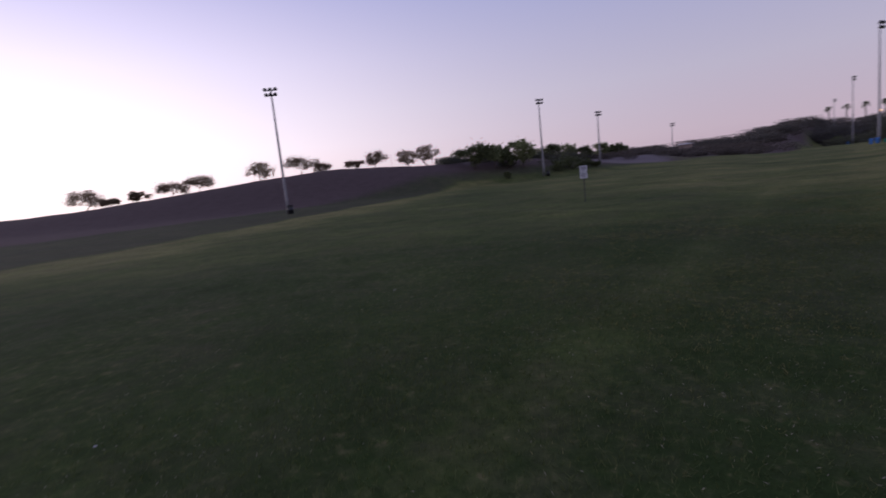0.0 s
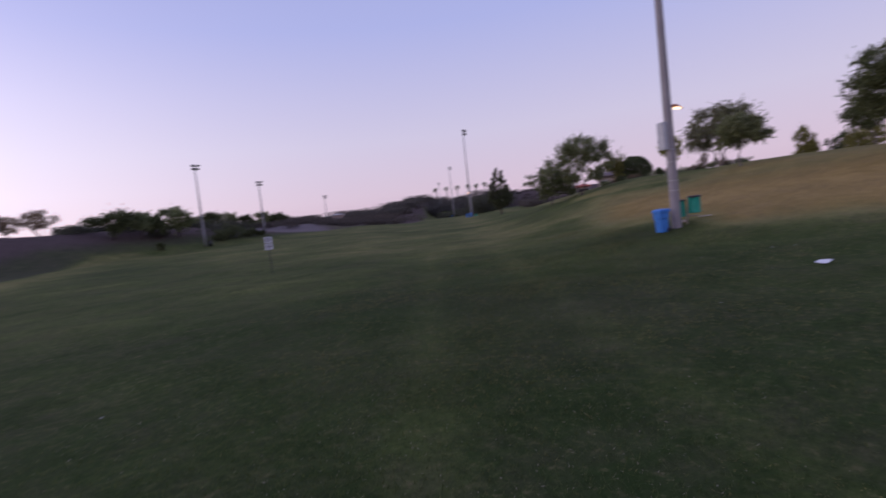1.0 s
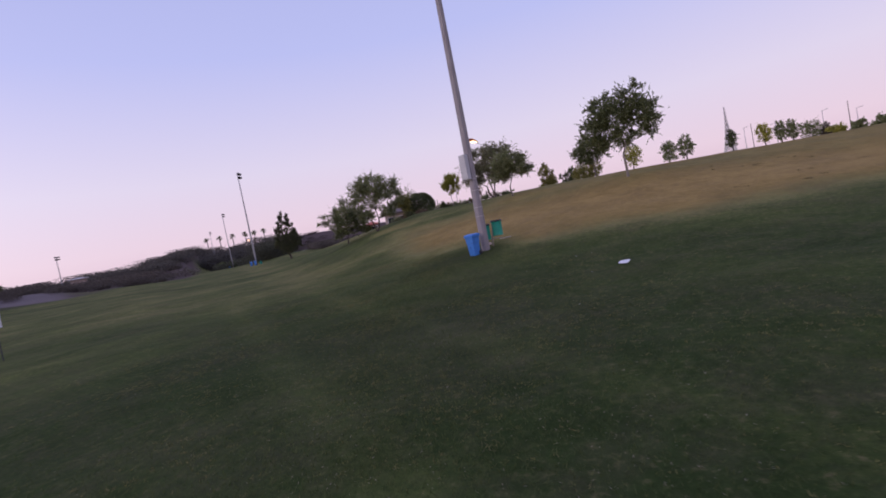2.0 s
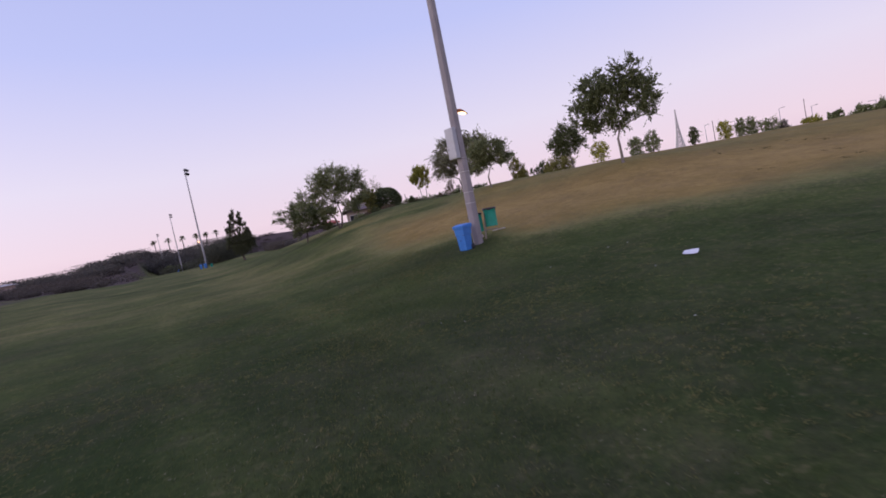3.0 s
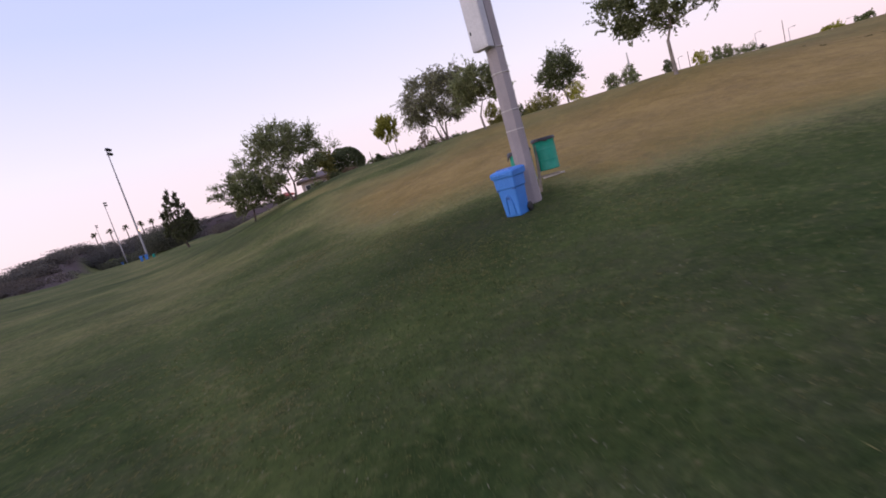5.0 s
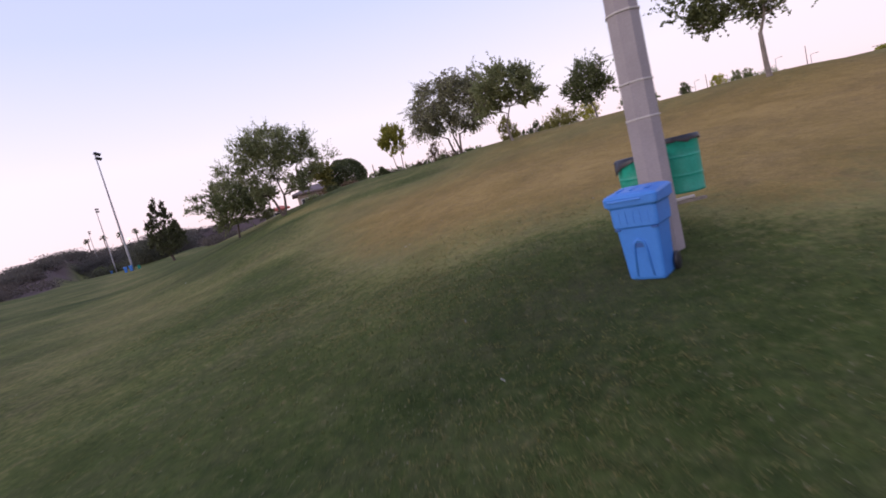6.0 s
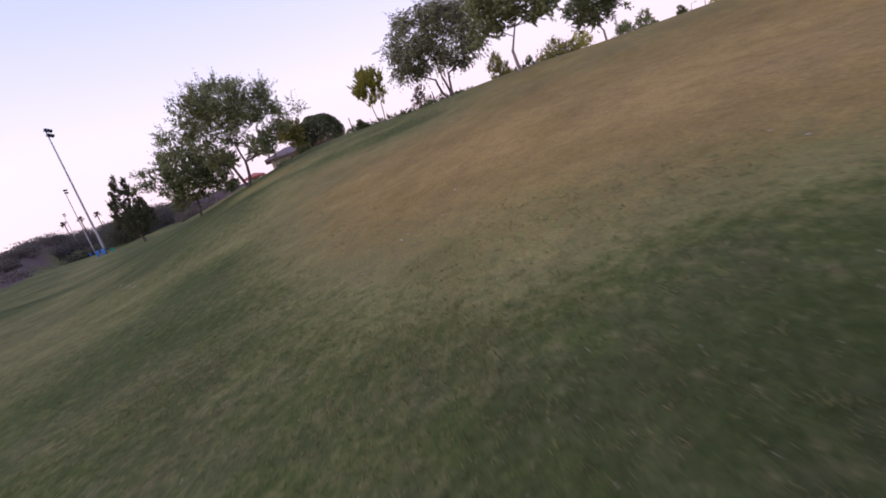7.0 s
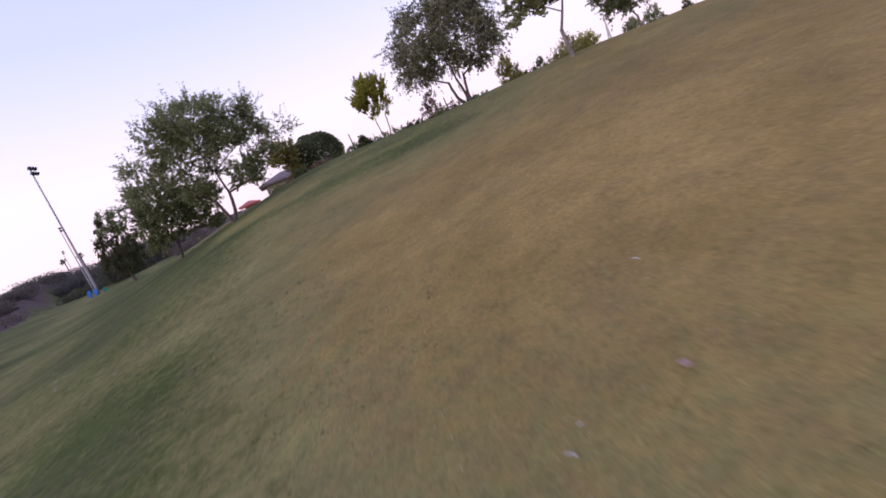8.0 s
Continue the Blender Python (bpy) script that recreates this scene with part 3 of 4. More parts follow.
DX, DY = 20.40, 5.96
dz0 = gz(DX, DY)
drum(20.33, 6.24, dz0 + 0.29, 0, 80, "green steel litter drum with a black bag on a post", True)
drum(20.45, 5.70, dz0 + 0.41, 1, -70, "green steel litter drum hung on a timber post", False)
post = thing("drum_post", DX - 0.05, DY - 0.03, dz0 - 0.1, "weathered timber post carrying two litter drums", "post")
bm = bmesh.new()
box(bm, 0, 0, 0.55, 0.07, 0.06, 1.1, 0.01, Matrix.Rotation(radians(7), 4, "X"))
part("upright", bm, TIMBER, post)
bm = bmesh.new()
box(bm, 0.0, 0, 0.40, 0.05, 0.86, 0.04, 0.006)
part("bracket", bm, TIMBER, post, "timber crosspiece under the drums")
bm = bmesh.new()
box(bm, 0, 0, 0, 0.06, 0.52, 0.04, 0.01, Matrix.Rotation(radians(-3), 4, "X"))
stick = part("timber_stake", bm, PALE_TIMBER, None)
stick.matrix_world = pose(21.36, 5.55, gz(21.36, 5.55) + 0.045, 0, 0, -6)
tagged(stick, "pale weathered timber stake lying on the grass", "stake")

# bins at the far poles
wheeled_bin(87.25, 70.95, 20, "blue wheeled plastic bin at the foot of a far light pole")
wheeled_bin(86.9, 71.7, 35, "blue wheeled plastic bin at the foot of a far light pole")
wheeled_bin(145.0, 127.2, 20, "blue wheeled plastic bin at the foot of a far light pole")
drum(88.5, 70.5, gz(88.5, 70.5), 0, 0, "green steel litter drum at a far light pole", False)
for bx, by in ((-7.7, 50.7), (29.9, 75.9)):
    ob = thing("litter_barrel", bx, by, gz(bx, by), "dark litter barrel at the foot of a light pole", "litter bin", "dark barrels")
    bm = bmesh.new()
    lathe(bm, [(0.27, 0), (0.30, 0.02), (0.29, 0.4), (0.31, 0.42), (0.31, 0.46), (0.29, 0.48), (0.30, 0.86), (0.31, 0.9), (0.26, 0.9), (0.25, 0.7)], 18)
    part("shell", bm, BLACK, ob, smooth=True)


# ---- sign on the field ----
def field_sign(x, y, turn):
    z = gz(x, y) - 0.1
    ob = thing("field_sign", x, y, z, "white two-panel field sign with unreadable dark lettering on a thin post", "sign", "", turn)
    c = 1.86 - z
    bm = bmesh.new()
    box(bm, 0, 0, (c + 0.4) / 2, 0.045, 0.04, c + 0.4, 0.006)
    part("post", bm, DARK_METAL, ob, "thin dark steel post")
    for dz in (-0.185, 0.185):
        bm = bmesh.new()
        box(bm, 0, -0.045, c + dz, 0.40, 0.025, 0.34, 0.008)
        board = part("panel", bm, SIGN_WHITE, ob, "white sign panel")
        for zz, w in ((0.09, 0.26), (0.01, 0.30), (-0.07, 0.20)):
            bm = bmesh.new()
            box(bm, 0, -0.061, c + dz + zz, w, 0.006, 0.035, 0.001)
            part("line_of_text", bm, SIGN_INK, board)
    return ob


field_sign(12.18, 25.21, -24)


# ---- trees ----
FOOT = Vector((18.0, 8.5, 0.0))


def shaped_tree(name, label, x, y, lobes, leaf, count, mat, seed, stems=((0.0, 0.0, 0.0, 1.0),), girth=0.10, bark=None, way="out", group="", tint=None, loose=1.0, sink=0.0, category="tree"):
    """A tree with its own crown shape. lobes: (across, deep, up, half width, half depth, half height, density); stems: (foot across, top across, top deep, top up).
    way: how the twigs point (out, down or up)."""
    rng = np.random.default_rng(seed)
    line = Vector((x, y, 0)) - FOOT
    ob = thing(name, x, y, gz(x, y) - sink, label, category, group, math.degrees(math.atan2(line.y, line.x)) - 90)
    bm = bmesh.new()
    tops = []
    for across, tx, ty, tz in stems:
        g = girth * (1.0 if len(stems) == 1 else 0.72)
        foot = Vector((across, 0, -0.10))
        top = Vector((tx, ty, tz))
        kink = Vector((rng.normal() * 0.05, rng.normal() * 0.05, 0)) * tz
        tube(bm, [foot, foot.lerp(top, 0.06) + Vector((0, 0, 0.05)), foot.lerp(top, 0.4) + kink, foot.lerp(top, 0.75) + kink * 0.6, top],
             [g * 1.5, g * 1.08, g * 0.95, g * 0.85, g * 0.75], 9)
        tops.append((top, g))
    all_pts = []
    weight = np.array([l[6] * (l[3] * l[4] * l[5]) ** 0.667 for l in lobes])
    share = (count * weight / weight.sum()).astype(int)
    nearest = sorted(range(len(lobes)), key=lambda k: min((q[0] - Vector(lobes[k][:3])).length for q in tops))
    for (cx, cy, cz, rx, ry, rz, dense), n in [(lobes[k], share[k]) for k in nearest]:
        mid, half = np.array([cx, cy, cz]), np.array([rx, ry, rz])
        root = Vector((cx, cy, cz - rz * 0.45))
        top, g = min(tops, key=lambda q: (q[0] - root).length + 4.0 * max(0.0, q[0].z - root.z + 0.15))
        g2 = g * 0.62
        elbow = top.lerp(root, 0.5) + Vector((rng.normal() * 0.06, rng.normal() * 0.06, (root.z - top.z) * 0.10)) * min(1.0, rx)
        tube(bm, [top - Vector((0, 0, 0.04)), elbow, root], [g2 * 1.0, g2 * 0.8, g2 * 0.6], 7)
        tops += [(elbow, g2 * 0.8), (root, g2 * 0.7)]
        clumps = max(6, int(20 * (rx * ry * rz) ** 0.5 + 7))
        v = rng.normal(size=(clumps, 3))
        v /= np.linalg.norm(v, axis=1)[:, None]
        c = mid + v * half * rng.uniform(0.25, 0.95, (clumps, 1)) ** 0.65
        for q in c[: 14]:
            q = Vector(q)
            bow = root.lerp(q, 0.55) + Vector(rng.normal(size=3)) * 0.10 * rx
            tube(bm, [root, bow, q], [min(g2 * 0.42, 0.02), min(g2 * 0.24, 0.012), 0.005], 5)
        per = 12
        out = np.repeat(c - (mid - np.array([0, 0, rz * 0.5])), per, 0)
        out /= np.linalg.norm(out, axis=1)[:, None] + 1e-6
        ways = rng.normal(size=(clumps * per, 3))
        ways = ways / np.linalg.norm(ways, axis=1)[:, None] + 0.8 * out
        ways[:, 2] += {"down": -1.1, "up": 1.5}.get(way, 0.15)
        reach = 0.33 * loose * (rx * ry * rz) ** 0.333
        ways *= (reach * rng.uniform(0.5, 1.7, clumps * per) * (1 + 1.1 * (rng.random(clumps * per) < 0.16)) / np.linalg.norm(ways, axis=1))[:, None]
        start = np.repeat(c, per, 0) + np.clip(rng.normal(size=(clumps * per, 3)), -1.6, 1.6) * reach * 0.52
        pick = rng.integers(0, clumps * per, n)
        pts = start[pick] + ways[pick] * rng.random((n, 1)) + rng.normal(size=(n, 3)) * reach * 0.065
        if way == "clipped":
            v = rng.normal(size=(n, 3))
            v /= np.linalg.norm(v, axis=1)[:, None]
            lumps = 1 + 0.09 * np.sin(5 * v[:, 0] + 3 * v[:, 2]) * np.sin(6 * v[:, 1] + 1)
            pts = mid + v * half * 1.12 * (lumps * rng.uniform(0.72, 1.08, n) ** 0.5)[:, None]
        pts[:, 2] = np.maximum(pts[:, 2], 0.04)
        all_pts.append(pts)
        # bare twigs showing through
        if leaf < 0.1:
            for q in rng.integers(0, min(clumps, 14) * per, max(4, clumps // 3)):
                p0, p1 = Vector(c[q // per]), Vector(start[q] + ways[q])
                tube(bm, [p0, p0.lerp(p1, 0.5), p1], [0.010, 0.007, 0.004], 3)
    part("trunk", bm, bark or BARK, ob, smooth=True)
    pts = np.concatenate(all_pts)
    droop = 0.9 if way == "down" else 0.0
    if tint:
        other = rng.random(len(pts)) < 0.3
        quads_object("crown", leaves(rng, pts[~other], leaf, 2.1, droop), mat, ob)
        quads_object("crown_spray", leaves(rng, pts[other], leaf, 2.1, droop), tint, ob, "leaves of a second shade")
    else:
        quads_object("crown", leaves(rng, pts, leaf, 2.1, droop), mat, ob)
    return ob


def bush(name, label, x, y, tall, wide, leaf, count, mat, seed, group="", sink=0.0, tidy=False):
    """A shrub of several uneven domes on short stems."""
    rng = np.random.default_rng(seed + 900)
    if tidy:
        lobes = [(0, 0, tall * 0.46, wide * 0.46, wide * 0.46, tall * 0.48, 1.0)]
    else:
        lobes = [(0, 0, tall * 0.42, wide * 0.34, wide * 0.34, tall * 0.38, 1.3), (0, 0, tall * 0.2, wide * 0.42, wide * 0.42, tall * 0.2, 1.0)]
        for k in range(4):
            a = rng.uniform(0, 2 * math.pi)
            s = rng.uniform(0.16, 0.25)
            up = rng.uniform(0.3, 0.78)
            lobes.append((wide * 0.3 * math.cos(a), wide * 0.3 * math.sin(a), tall * up, wide * s, wide * s, tall * s * 0.9, 1.0))
    return shaped_tree(name, label, x, y, lobes, leaf, count, mat, seed, ((0.0, 0.0, 0.0, tall * 0.2),), 0.035, None, "up" if not tidy else "clipped", group, loose=0.75, sink=sink, category="bush")


def small_tree(name, label, x, y, top, wide, mat, seed, group, leaf=0.13, count=3000, flat=1.0):
    """A little spreading tree with three to five leaning lobes."""
    rng = np.random.default_rng(seed + 700)
    tall = top - gz(x, y)
    lobes = [(rng.normal() * 0.06 * wide, 0, tall * 0.60, wide * 0.30, wide * 0.30, tall * 0.26, 1.0)]
    for k in range(5):
        a = 1.2566 * k + rng.uniform(-0.4, 0.4)
        lobes.append((wide * 0.30 * math.cos(a), wide * 0.2 * rng.normal(), tall * (0.58 + 0.24 * math.sin(a) + 0.05 * rng.normal()), wide * rng.uniform(0.15, 0.22), wide * 0.18, tall * rng.uniform(0.11, 0.16) * min(1.2, flat), 0.9))
    lean = rng.normal() * 0.08 * wide
    return shaped_tree(name, label, x, y, lobes, leaf, count, mat, seed, ((0.0, lean, 0.0, tall * 0.26),), 0.028 * tall, None, "out", group, loose=1.0)


# trees on and behind the slope
shaped_tree("mesquite_tree", "broad airy grey-green mesquite tree forking low on the slope", 43.05, 21.6,
            [(0.2, 0, 4.54, 1.45, 1.4, 0.75, 1.1), (-1.2, 0.2, 4.17, 1.1, 1.1, 0.68, 1), (1.75, 0.3, 3.96, 1.2, 1.2, 0.68, 0.9), (3.1, 0, 3.17, 0.95, 0.9, 0.45, 0.6), (2.3, 0.2, 4.48, 0.7, 0.7, 0.34, 0.6), (-0.3, -0.3, 3.38, 1.1, 0.9, 0.5, 0.9), (1.2, -0.2, 3.06, 1, 0.9, 0.46, 0.9), (-2.3, 0, 3.38, 0.9, 0.8, 0.42, 0.7), (-2.9, 0.1, 2.53, 0.7, 0.7, 0.32, 0.6), (-1.5, 0, 2.74, 0.9, 0.8, 0.42, 0.9), (1.45, -0.2, 1.68, 0.8, 0.8, 0.55, 1.9), (-0.75, 0.2, 1.72, 0.8, 0.8, 0.5, 1.6), (2.25, 0.2, 2.43, 0.8, 0.8, 0.4, 0.9), (0.9, 0, 5.06, 0.7, 0.7, 0.28, 0.7), (-0.6, 0, 5.06, 0.65, 0.6, 0.28, 0.7), (0.2, 0.1, 2.48, 0.75, 0.7, 0.36, 0.6), (0.35, 0, 3.9, 1, 1, 0.45, 0.8)],
            0.044, 88000, LEAF_OLIVE, 11, ((0.0, -0.34, 0.1, 1.15), (0.04, 0.34, -0.1, 1.3)), 0.115, BARK, tint=LEAF_GREY, loose=1.2)
shaped_tree("olive_tree", "dense low dark green tree beside the mesquite", 45.0, 26.4,
            [(0.5, 0, 2.9, 1.45, 1.5, 1.0, 1.3), (1.8, 0.1, 2.5, 1.1, 1.3, 0.95, 1.3), (-0.7, 0, 2.5, 0.9, 1.0, 0.75, 1.1), (-1.6, 0.2, 3.3, 0.5, 0.6, 0.25, 0.5), (-1.9, 0.1, 2.6, 0.5, 0.6, 0.3, 0.6), (0.9, -0.2, 1.6, 1.4, 1.1, 0.5, 1.2), (2.4, 0, 1.4, 0.7, 0.9, 0.5, 1.1), (0.0, 0.4, 1.2, 0.9, 0.9, 0.5, 1.0), (0.1, 0, 3.8, 0.8, 0.8, 0.35, 0.8)],
            0.052, 48000, LEAF_OLIVE, 12, ((0.3, 0.5, 0.0, 1.2),), 0.07, BARK, tint=LEAF_DARK)
spires = [(-1.9, 0.0, 3.0, 1.3), (-1.55, 0.3, 4.3, 1.4), (-1.05, -0.2, 5.5, 1.6), (-0.5, 0.1, 6.7, 1.8), (0.05, -0.2, 5.4, 1.5), (0.5, 0.2, 6.2, 1.7), (1.05, -0.1, 4.9, 1.5), (1.5, 0.1, 3.9, 1.4), (1.85, 0.0, 2.8, 1.2)]
shaped_tree("conifer_tree", "dark broad conifer with jagged pointed tops", 73.0, 52.2,
            [(0.0, 0, 1.9, 1.9, 1.7, 0.9, 1.1), (0.0, 0, 3.3, 1.6, 1.5, 1.1, 1.1)] + [(ax, dp, up, 0.40, 0.45, tall, 1.0) for ax, dp, up, tall in spires],
            0.08, 60000, LEAF_DARK, 15, ((0.0, 0.0, 0.0, 2.0),), 0.16, BARK, "up", loose=0.9, tint=LEAF_DUSTY)
shaped_tree("lime_tree", "young yellow-green tree with slender twin stems", 48.7, 14.8,
            [(-0.25, 0, 2.35, 0.80, 0.75, 0.70, 1.4), (0.32, 0, 2.45, 0.58, 0.6, 0.60, 0.9), (-0.65, 0, 2.05, 0.42, 0.5, 0.46, 1.0), (0.52, 0, 1.65, 0.34, 0.35, 0.48, 0.35), (-0.05, 0, 2.95, 0.55, 0.5, 0.32, 1.0), (-0.2, 0, 1.5, 0.36, 0.35, 0.36, 0.4)],
            0.050, 30000, LEAF_LIME, 16, ((-0.10, -0.28, 0.0, 1.15), (0.12, 0.30, 0.0, 1.25)), 0.046, PALE_BARK, "up", loose=1.0)
shaped_tree("willow_tree", "wide drooping grey-green tree on the crest", 46.9, 10.2,
            [(-1.1, 0, 3.9, 1.6, 1.6, 1.35, 1.1), (0.9, 0, 4.0, 1.6, 1.6, 1.35, 1.2), (-2.2, 0, 2.7, 0.75, 1.0, 1.0, 0.8), (1.7, 0, 2.6, 0.9, 1.0, 0.9, 1.1), (-0.2, -0.2, 2.5, 1.4, 1.2, 0.75, 1.1), (-1.6, 0.1, 2.05, 0.9, 0.9, 0.55, 1.0), (1.2, 0.1, 1.95, 0.9, 0.9, 0.5, 1.0), (0.2, 0, 4.9, 1.2, 1.2, 0.6, 0.8)],
            0.05, 64000, LEAF_GREY, 17, ((0.0, -0.2, 0.0, 1.3), (0.08, 0.2, 0.1, 1.4), (-0.12, -0.6, 0.1, 1.3)), 0.10, BARK, "down", tint=LEAF_DUSTY)
shaped_tree("ash_tree", "olive-green tree with pale forked trunk", 37.25, 7.06,
            [(0.1, 0, 2.62, 1.15, 1.2, 0.75, 1.1), (-0.9, 0, 2.17, 0.75, 0.9, 0.75, 1), (1.2, 0, 2.07, 0.75, 0.9, 0.5, 0.9), (0.2, 0.2, 1.72, 0.9, 0.9, 0.35, 0.8), (0.9, 0, 2.62, 0.6, 0.7, 0.5, 0.7)],
            0.050, 36000, LEAF_OLIVE, 18, ((0.0, -0.10, 0.0, 0.80),), 0.066, PALE_BARK, tint=LEAF_GREY)
shaped_tree("ash_tree", "dark dense tree on a slim trunk on the crest", 51.2, 0.3,
            [(-0.3, 0, 3.1, 1.35, 1.3, 1.25, 1.3), (-1.45, 0, 2.7, 0.75, 0.9, 0.7, 1.0), (0.5, 0, 3.9, 0.65, 0.8, 0.6, 1.0), (0.85, 0, 2.5, 0.7, 0.8, 0.75, 1.1), (-0.6, 0.1, 1.95, 1.0, 0.9, 0.4, 1.0), (-0.6, 0, 4.2, 0.4, 0.5, 0.4, 0.8)],
            0.058, 30000, LEAF_DARK, 19, ((0.0, -0.1, 0.0, 1.2),), 0.075, PALE_BARK, tint=LEAF_OLIVE)
shaped_tree("elm_tree", "rounded dark green tree with slim forked trunk on the slope", 31.2, -1.0,
            [(-0.2, 0, 3.6, 1.5, 1.5, 0.95, 1.2), (-1.75, 0, 3.3, 0.9, 1.1, 0.8, 1.0), (1.5, 0, 3.4, 1.0, 1.2, 0.9, 1.0), (-1.0, 0, 4.65, 0.85, 1.0, 0.6, 1.0), (0.95, 0, 4.6, 0.8, 0.9, 0.75, 1.0), (1.4, 0, 5.3, 0.22, 0.3, 0.45, 0.8),
             (-1.6, 0, 2.35, 0.75, 0.9, 0.35, 1.0), (0.1, 0.2, 2.45, 1.1, 1.0, 0.45, 1.0), (1.6, 0, 2.4, 0.6, 0.7, 0.35, 0.8), (2.6, 0, 2.95, 0.4, 0.5, 0.2, 0.5)],
            0.052, 54000, LEAF_DARK, 20, ((0.0, -0.06, 0.0, 1.4),), 0.08, PALE_BARK, tint=LEAF_OLIVE)
bush("hedge_bush", "clipped round dark green bush", 56.1, 21.2, 2.9, 3.5, 0.08, 22000, LEAF_DARK, 21, tidy=True)
shaped_tree("lime_bush", "upright yellow-green bush beside the hedge", 53.2, 22.6, [(0.3, 0, 2.15, 0.85, 0.8, 0.8, 1.2), (0.55, 0, 1.2, 0.6, 0.6, 0.75, 1.2), (-0.25, 0, 1.9, 0.5, 0.5, 0.5, 0.9)], 0.075, 10000, LEAF_GOLD, 22, ((0.4, 0.4, 0.0, 0.5),), 0.05, category="bush")
bush("olive_bush", "broad yellow-green shrub beyond the crest", 65.6, 1.2, 3.3, 4.6, 0.08, 11000, LEAF_GOLD, 23)
bush("olive_bush", "tall yellow-green shrub beyond the crest trees", 66.8, 6.2, 4.7, 3.0, 0.08, 11000, LEAF_GOLD, 24)
bush("grey_bush", "dusty dark shrub between yellow-green ones", 69.5, 3.5, 3.0, 2.9, 0.09, 5000, LEAF_DARK, 28)
bush("dry_shrub", "thin pale dry shrub on the crest", 48.9, 12.2, 1.6, 1.2, 0.05, 1500, LEAF_TAWNY, 25)
bush("spiky_shrub", "dark spiky low shrub beside a stake", 49.2, 16.2, 0.95, 0.9, 0.09, 900, LEAF_DARK, 27)
for k, (bx, by) in enumerate(((141.0, 127.0), (150.0, 130.0), (205.0, 190.0))):
    bush("dark_bush", "dark round bush at the foot of far light poles", bx, by, 3.0, 4.2, 0.22, 2200, LEAF_DARK, 26 + k, "far bushes")
# crowns that stand up over the crest, far behind the hill: place, top, width
crest = [(96.2, -7.6, 9.3, 3.3, LEAF_LIME), (95.1, -13.5, 8.6, 2.9, LEAF_OLIVE), (94.5, -16.2, 8.9, 2.9, LEAF_OLIVE), (111.9, -28.0, 9.4, 2.2, LEAF_DARK), (110.1, -33.1, 9.2, 2.7, LEAF_LIME), (109.0, -35.7, 8.9, 2.6, LEAF_OLIVE),
         (108.5, -37.4, 8.6, 2.4, LEAF_OLIVE), (107.3, -39.9, 7.7, 3.8, LEAF_OLIVE), (106.3, -41.9, 6.6, 2.0, LEAF_DUSTY), (57.0, -22.8, 4.55, 1.9, LEAF_LIME), (54.4, -23.4, 4.35, 1.6, LEAF_OLIVE), (50.8, -23.7, 4.05, 2.8, LEAF_OLIVE), (47.4, -23.6, 4.2, 2.2, LEAF_OLIVE)]
for k, (bx, by, bt, bw, bmat) in enumerate(crest):
    kind = {"olive_leaf": "olive-green", "lime_leaf": "yellow-green", "dark_leaf": "dark green", "dusty_leaf": "dusty brown"}[bmat.name]
    tall = bt - gz(bx, by) + (0.7 if bx > 80 else 0.2)
    if bx < 80:
        bush("far_bush", kind + " bush beyond the hill crest", bx, by, tall, bw, 0.09, 2600, bmat, 40 + k, "bushes beyond the crest")
        continue
    lobes = [(0, 0, tall - 0.9, bw * 0.34, bw * 0.34, 0.8, 1.2), (bw * 0.18, 0, tall - 1.9, bw * 0.36, bw * 0.36, 0.9, 1.2), (-bw * 0.2, 0, tall - 1.7, bw * 0.3, bw * 0.3, 0.9, 1.2), (0, 0, tall - 3.0, bw * 0.44, bw * 0.44, 1.0, 1.2)]
    shaped_tree("far_tree", kind + " tree crown showing over the hill crest", bx, by, lobes, 0.12, 3600, bmat, 40 + k, ((0.0, 0.0, 0.0, tall - 3.6),), 0.14, BARK, "out", "trees beyond the crest", loose=0.8)
for k in range(16):
    rr = np.random.default_rng(300 + k)
    bx, by = 50.5 + 3 * rr.random(), 9 + 0.9 * k + rr.random()
    bush("low_bush", "low scrubby bush behind the crest", bx, by, 0.6 + 0.5 * rr.random(), 1.2 + rr.random(), 0.06, 1100, (LEAF_OLIVE, LEAF_DARK, LEAF_TAWNY)[k % 3], 320 + k, "low bushes", sink=0.1)

# trees along the dirt bank and round the far light pole
bank = [(-44.1, 85.4, 7.1, 5.8), (-41.0, 87.0, 5.4, 2.8), (-37.0, 87.6, 6.1, 2.8), (-31.9, 88.5, 7.1, 5.4), (-27.8, 90.0, 8.2, 4.3), (-17.7, 91.4, 9.4, 4.5), (-10.8, 91.5, 9.8, 5.0), (-7.1, 91.8, 8.2, 3.1), (-1.1, 92.1, 8.1, 3.2), (2.8, 92.1, 9.2, 3.8), (8.9, 91.6, 9.0, 4.5), (12.5, 91.6, 9.7, 3.7)]
# tawny leaves: the warm backlight through the crowns is put into their colour
for k, (bx, by, bt, bw) in enumerate(bank):
    small_tree("bank_tree", "small dry spreading desert tree on the dirt bank", bx, by, bt + 0.2, bw * 1.3, LEAF_TAWNY, 60 + k, "bank trees", 0.11, 3800, 1.3)
grove = [(19.1, 82.0, 8.8, 5.2), (22.8, 82.2, 8.3, 3.5), (24.9, 81.8, 7.4, 2.7), (28.1, 82.3, 8.6, 4.3), (40.6, 101.7, 8.7, 4.6), (50.6, 113.7, 8.5, 4.2), (53.9, 112.3, 8.0, 3.2), (64.0, 123.2, 8.7, 5.0), (68.0, 122.0, 8.2, 4.4)]
